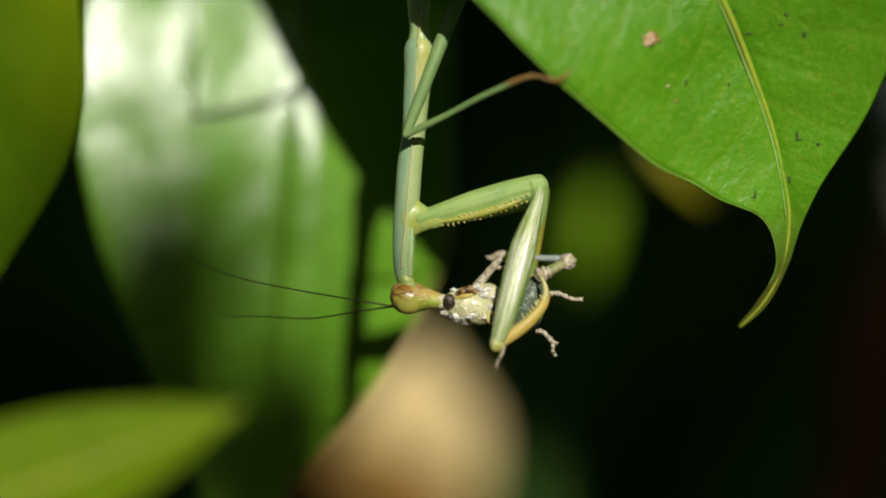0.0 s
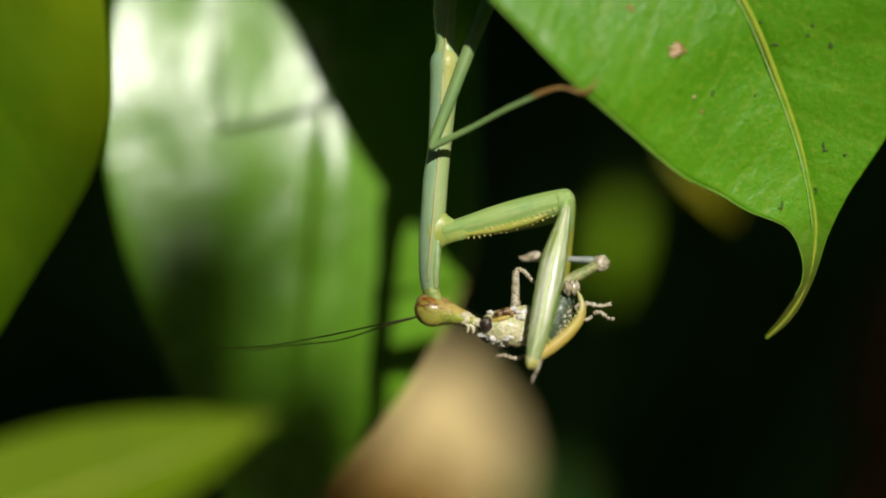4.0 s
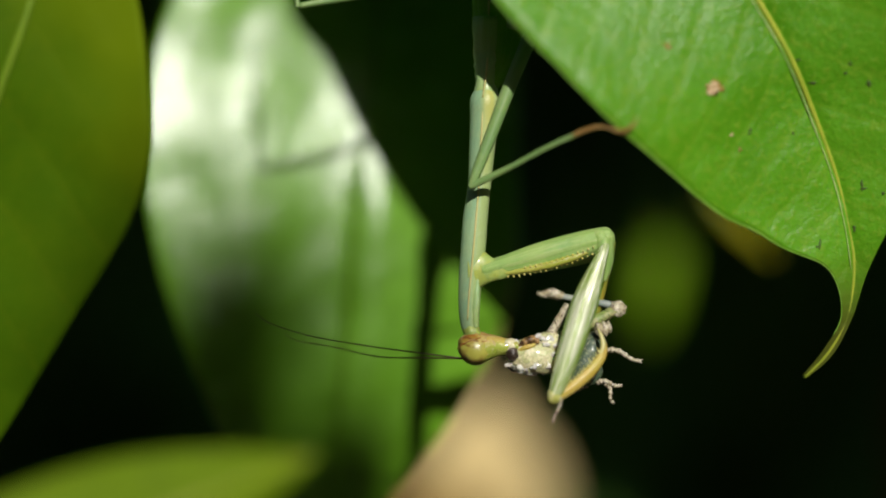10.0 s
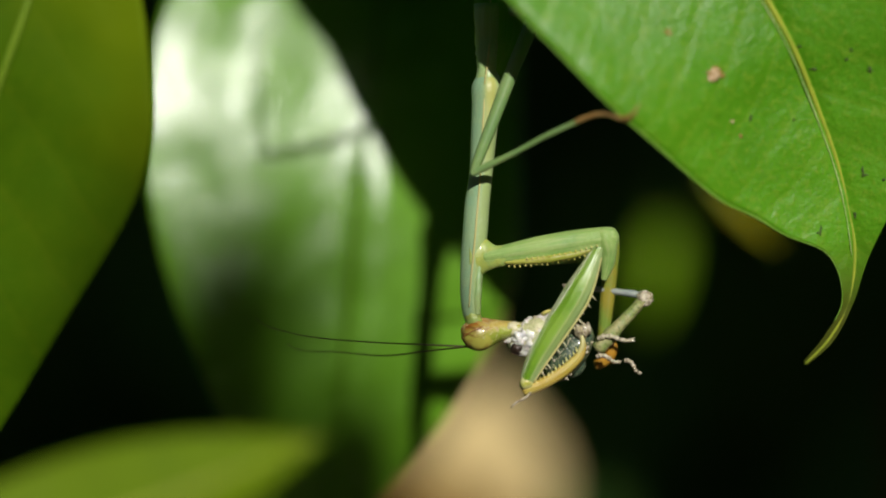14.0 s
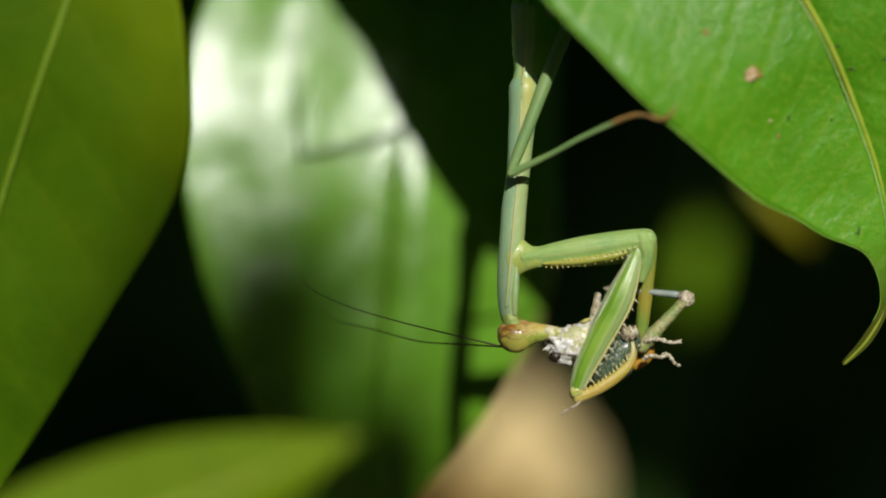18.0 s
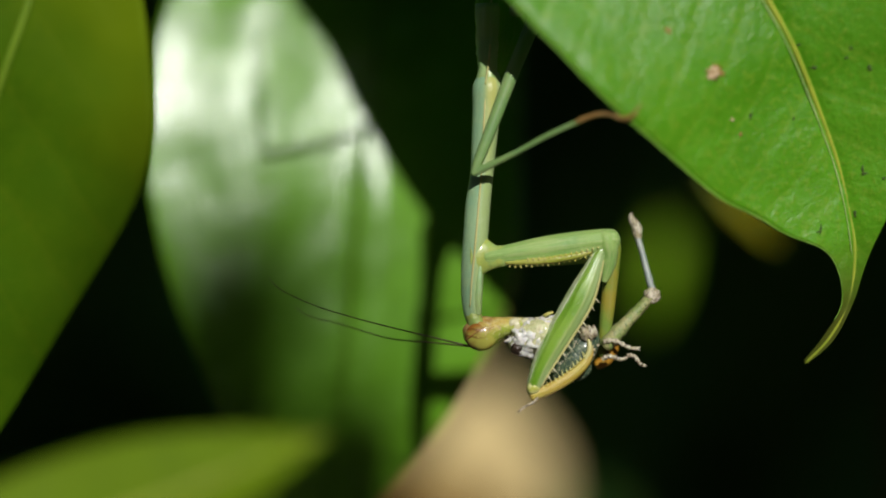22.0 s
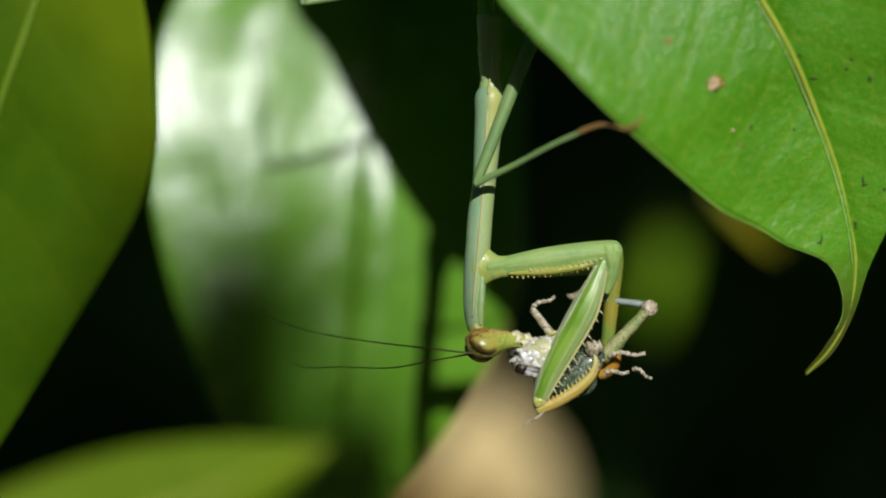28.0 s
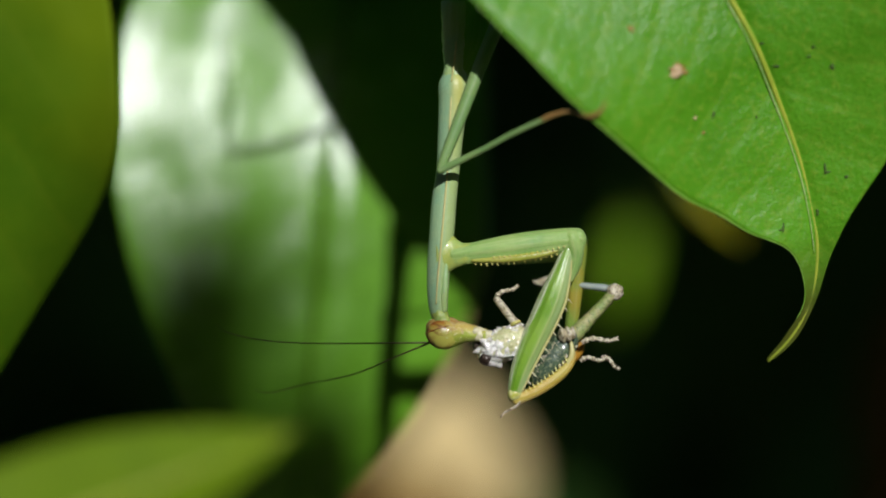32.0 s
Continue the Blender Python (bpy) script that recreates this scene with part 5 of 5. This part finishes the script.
ARM = [(0, 850, 500, 862, 485, 893, 470), (1, 855, 497, 866, 462, 890, 452), (2, 860, 500, 866, 446, 894, 460), (3, 863, 508, 866, 450, 896, 464), (6, 870, 522, 866, 464, 897, 482), (7, 852, 490, 862, 440, 890, 454), (8, 858, 494, 866, 446, 894, 460), (9, 845, 488, 855, 449, 879, 454), (10, 860, 498, 872, 476, 895, 470), (11, 850, 490, 862, 446, 888, 462),
       (12, 860, 494, 866, 446, 892, 462), (13, 862, 500, 868, 462, 890, 470), (14, 862, 510, 880, 480, 900, 470), (19, 862, 505, 868, 466, 890, 470), (20, 841, 480, 866, 452, 886, 426), (21, 855, 505, 878, 480, 900, 470), (24, 862, 500, 862, 462, 890, 462), (27, 851, 506, 817, 462, 857, 436), (32, 851, 510, 817, 466, 857, 438)]
LOW = [(0, 890, 590, 900, 570), (1, 872, 615, 837, 646), (2, 876, 603, 838, 606), (3, 880, 603, 845, 606), (6, 886, 622, 848, 626), (7, 880, 603, 848, 606), (8, 890, 590, 900, 570), (10, 890, 590, 900, 570), (11, 860, 600, 808, 606), (12, 872, 600, 832, 620), (12.6, 885, 590, 900, 570), (32, 885, 590, 900, 570)]


def head_pose(t):
    pitch, roll, yaw = between(HEAD, t)
    turn = Euler((radians(roll), 0, radians(yaw))).to_matrix().to_4x4()
    return Matrix.Translation(L(716, 502)) @ Matrix.Rotation(radians(pitch - 10), 4, "Y") @ turn


def motions():
    times = sorted({t for t, *_ in FEMUR_END} | {t for t, *_ in HEAD} | {t for t, *_ in SHIN} | {1.2, 2.2, 12.2, 12.4, 12.7, 20.3, 26.0})
    rows = {k: [] for k in range(16)}
    for t in times:
        late = min(1.0, max(0.0, t - 12.0))
        eu, ev = between(ELBOW, t)
        fu, fv = between(FEMUR_END, t)
        seen = math.hypot(eu - fu, ev - fv)
        lean = min(3.2, math.sqrt(max(0.0, 296 ** 2 - seen ** 2)) / 18)
        elbow, end = L(eu, ev, -1.0), L(fu, fv, -1.2 - lean)
        rows[0].append((t, aim(L(744, 388, -0.8), L(eu, ev, -1.0))))
        rows[1].append((t, aim(elbow, end, -104 + 104 * late)))
        tu, tv = 92 + 14 * late, -86 + 13 * late
        rows[2].append((t, aim(L(fu + 4, fv + 4, -1.2 - lean), L(fu + tu, fv + tv, -0.8 - lean * 0.5))))
        rows[3].append((t, aim(L(fu + 12, fv + 4, -1.4 - lean), L(fu + 2 - 28 * late, fv + 40 - 2 * late, -1.8 - lean))))
        rows[4].append((t, aim(L(740, 386, 1.5), L(eu + 4 + 7 * late, ev + 14, 2.6))))
        rows[5].append((t, aim(L(eu + 4 - 2 * late, ev + 14, 2.6), L((fu + 40) * (1 - late) + 942 * late, 600, 2.8))))
        rows[6].append((t, aim(L((fu + 30) * (1 - late) + 936 * late, 590 - 12 * late, 2.9), L((fu + 62) * (1 - late) + 962 * late, 540 - 4 * late, 2.6))))
        hp = head_pose(t)
        rows[7].append((t, hp))
        root = hp @ (Vector((-20, 0, -40)) * U)
        for k, ang in enumerate(between(FEELERS, t)):
            a = root + Vector((0, (-3, 3)[k] * U, 0))
            way = Vector((-math.cos(radians(ang)), (-0.10, 0.16)[k], math.sin(radians(ang))))
            rows[8 + k].append((t, aim(a, a + way)))
        cu, cv = between(CHEST, t)
        rows[10].append((t, Matrix.Translation(L(833 + cu, 543 + cv, 0.3)) @ Matrix.Rotation(radians(5 * math.sin(t * 1.7) - 22 * late), 4, "Y") @ Matrix.Rotation(radians(-95 * late), 4, "X")))
        ku, kv = between(KNOB, t)
        rows[11].append((t, aim(L(ku - 31 + 9 * late, kv + 58 - 16 * late, 0.6), L(ku - 81 - 9 * late, kv + 158 - 24 * late, 0.6))))
        rows[12].append((t, pose(*L(ku, kv, -0.6))))
        nu, nv = between(KNEE, t)
        way = Vector((-0.88 + 0.2 * late, 0, -0.47 - 0.26 * late)).normalized()
        knee = L(nu, nv, 1.6)
        rows[13].append((t, aim(knee + way * 125 * U, knee)))
        ang = radians(between(SHIN, t)[0])
        rows[14].append((t, aim(knee + Vector((0, 0.4e-3, 3 * U)), knee + Vector((math.cos(ang), 0.15, math.sin(ang))))))
    for k, ob in enumerate((coxa, femur, tibia, tarsus, far_coxa, far_femur, far_tibia, head, antennae[0], antennae[1], thorax, abdomen, knob, hind, shin)):
        walk(ob, rows[k])
    roots = []
    for t, u, v in LEG_A:
        ku, kv = between(KNOB, t)
        late = min(1.0, max(0.0, t - 12.0))
        roots.append((t, aim(L(ku + 6 + 20 * late, kv + 38 - 22 * late, 0.7), L(u, v, 0.6))))
    walk(leg_a, roots)
    bend = []
    for t, u, v in LEG_B:
        ku, kv = between(KNOB, t)
        late = min(1.0, max(0.0, t - 12.0))
        k = min(1.0, max(0.0, (v - 560) / 60)) * (1 - late)
        bend.append((t, L(ku - 4 - 8 * k + 28 * late, kv + 68 + 34 * k - 20 * late, 0.7), L(u, v, 0.6)))
    bend = [(t, a, a.lerp(b, 0.55) + Vector((0, 0, 12 * U)), b) for t, a, b in bend]
    walk(leg_b, [(t, aim(a, c)) for t, a, c, b in bend])
    walk(foot_b, [(t, aim(c, b)) for t, a, c, b in bend])
    walk(arm, [(t, aim(L(a, b, 0.4) + (L(a, b, 0.4) - L(c, d, 0.2)).normalized() * 24 * U, L(c, d, 0.2))) for t, a, b, c, d, e, f in ARM])
    walk(arm_foot, [(t, aim(L(c, d, 0.2), L(e, f, 0.4))) for t, a, b, c, d, e, f in ARM])
    walk(low_foot, [(t, aim(L(a, b, 0.4), L(c, d, 0.2))) for t, a, b, c, d in LOW])
    # the fresh leaf drifts a little
    drift = [(0, 0, 0, 0), (3, 0, -1.5, 0), (6, 0, -1.5, 0), (9, -3, -2, 0.2), (13, -6, -3, 0.3), (19, -6, -4, 0.5), (24, -10, -5, 0.9), (27, -11, -4, 0.9), (32, -13, -3, 0.9)]
    pin = L(1185, -140, 3)
    walk(fresh, [(t, Matrix.Translation(HUB + Vector((u, 0, -v)) * U) @ Matrix.Translation(pin) @ Matrix.Rotation(radians(-p), 4, "X") @ Matrix.Translation(-pin)) for t, u, v, p in drift])
    # so does the leaf close before the lens
    sag = [(0, 0, 28), (7, 10, 24), (14, 20, 16), (19, 24, 10), (24, 30, 10), (32, 33, 6)]
    walk(lime, [(t, Matrix.Translation(HUB + L(u, v, -39) - L(0, 0, -39))) for t, u, v in sag])


motions()
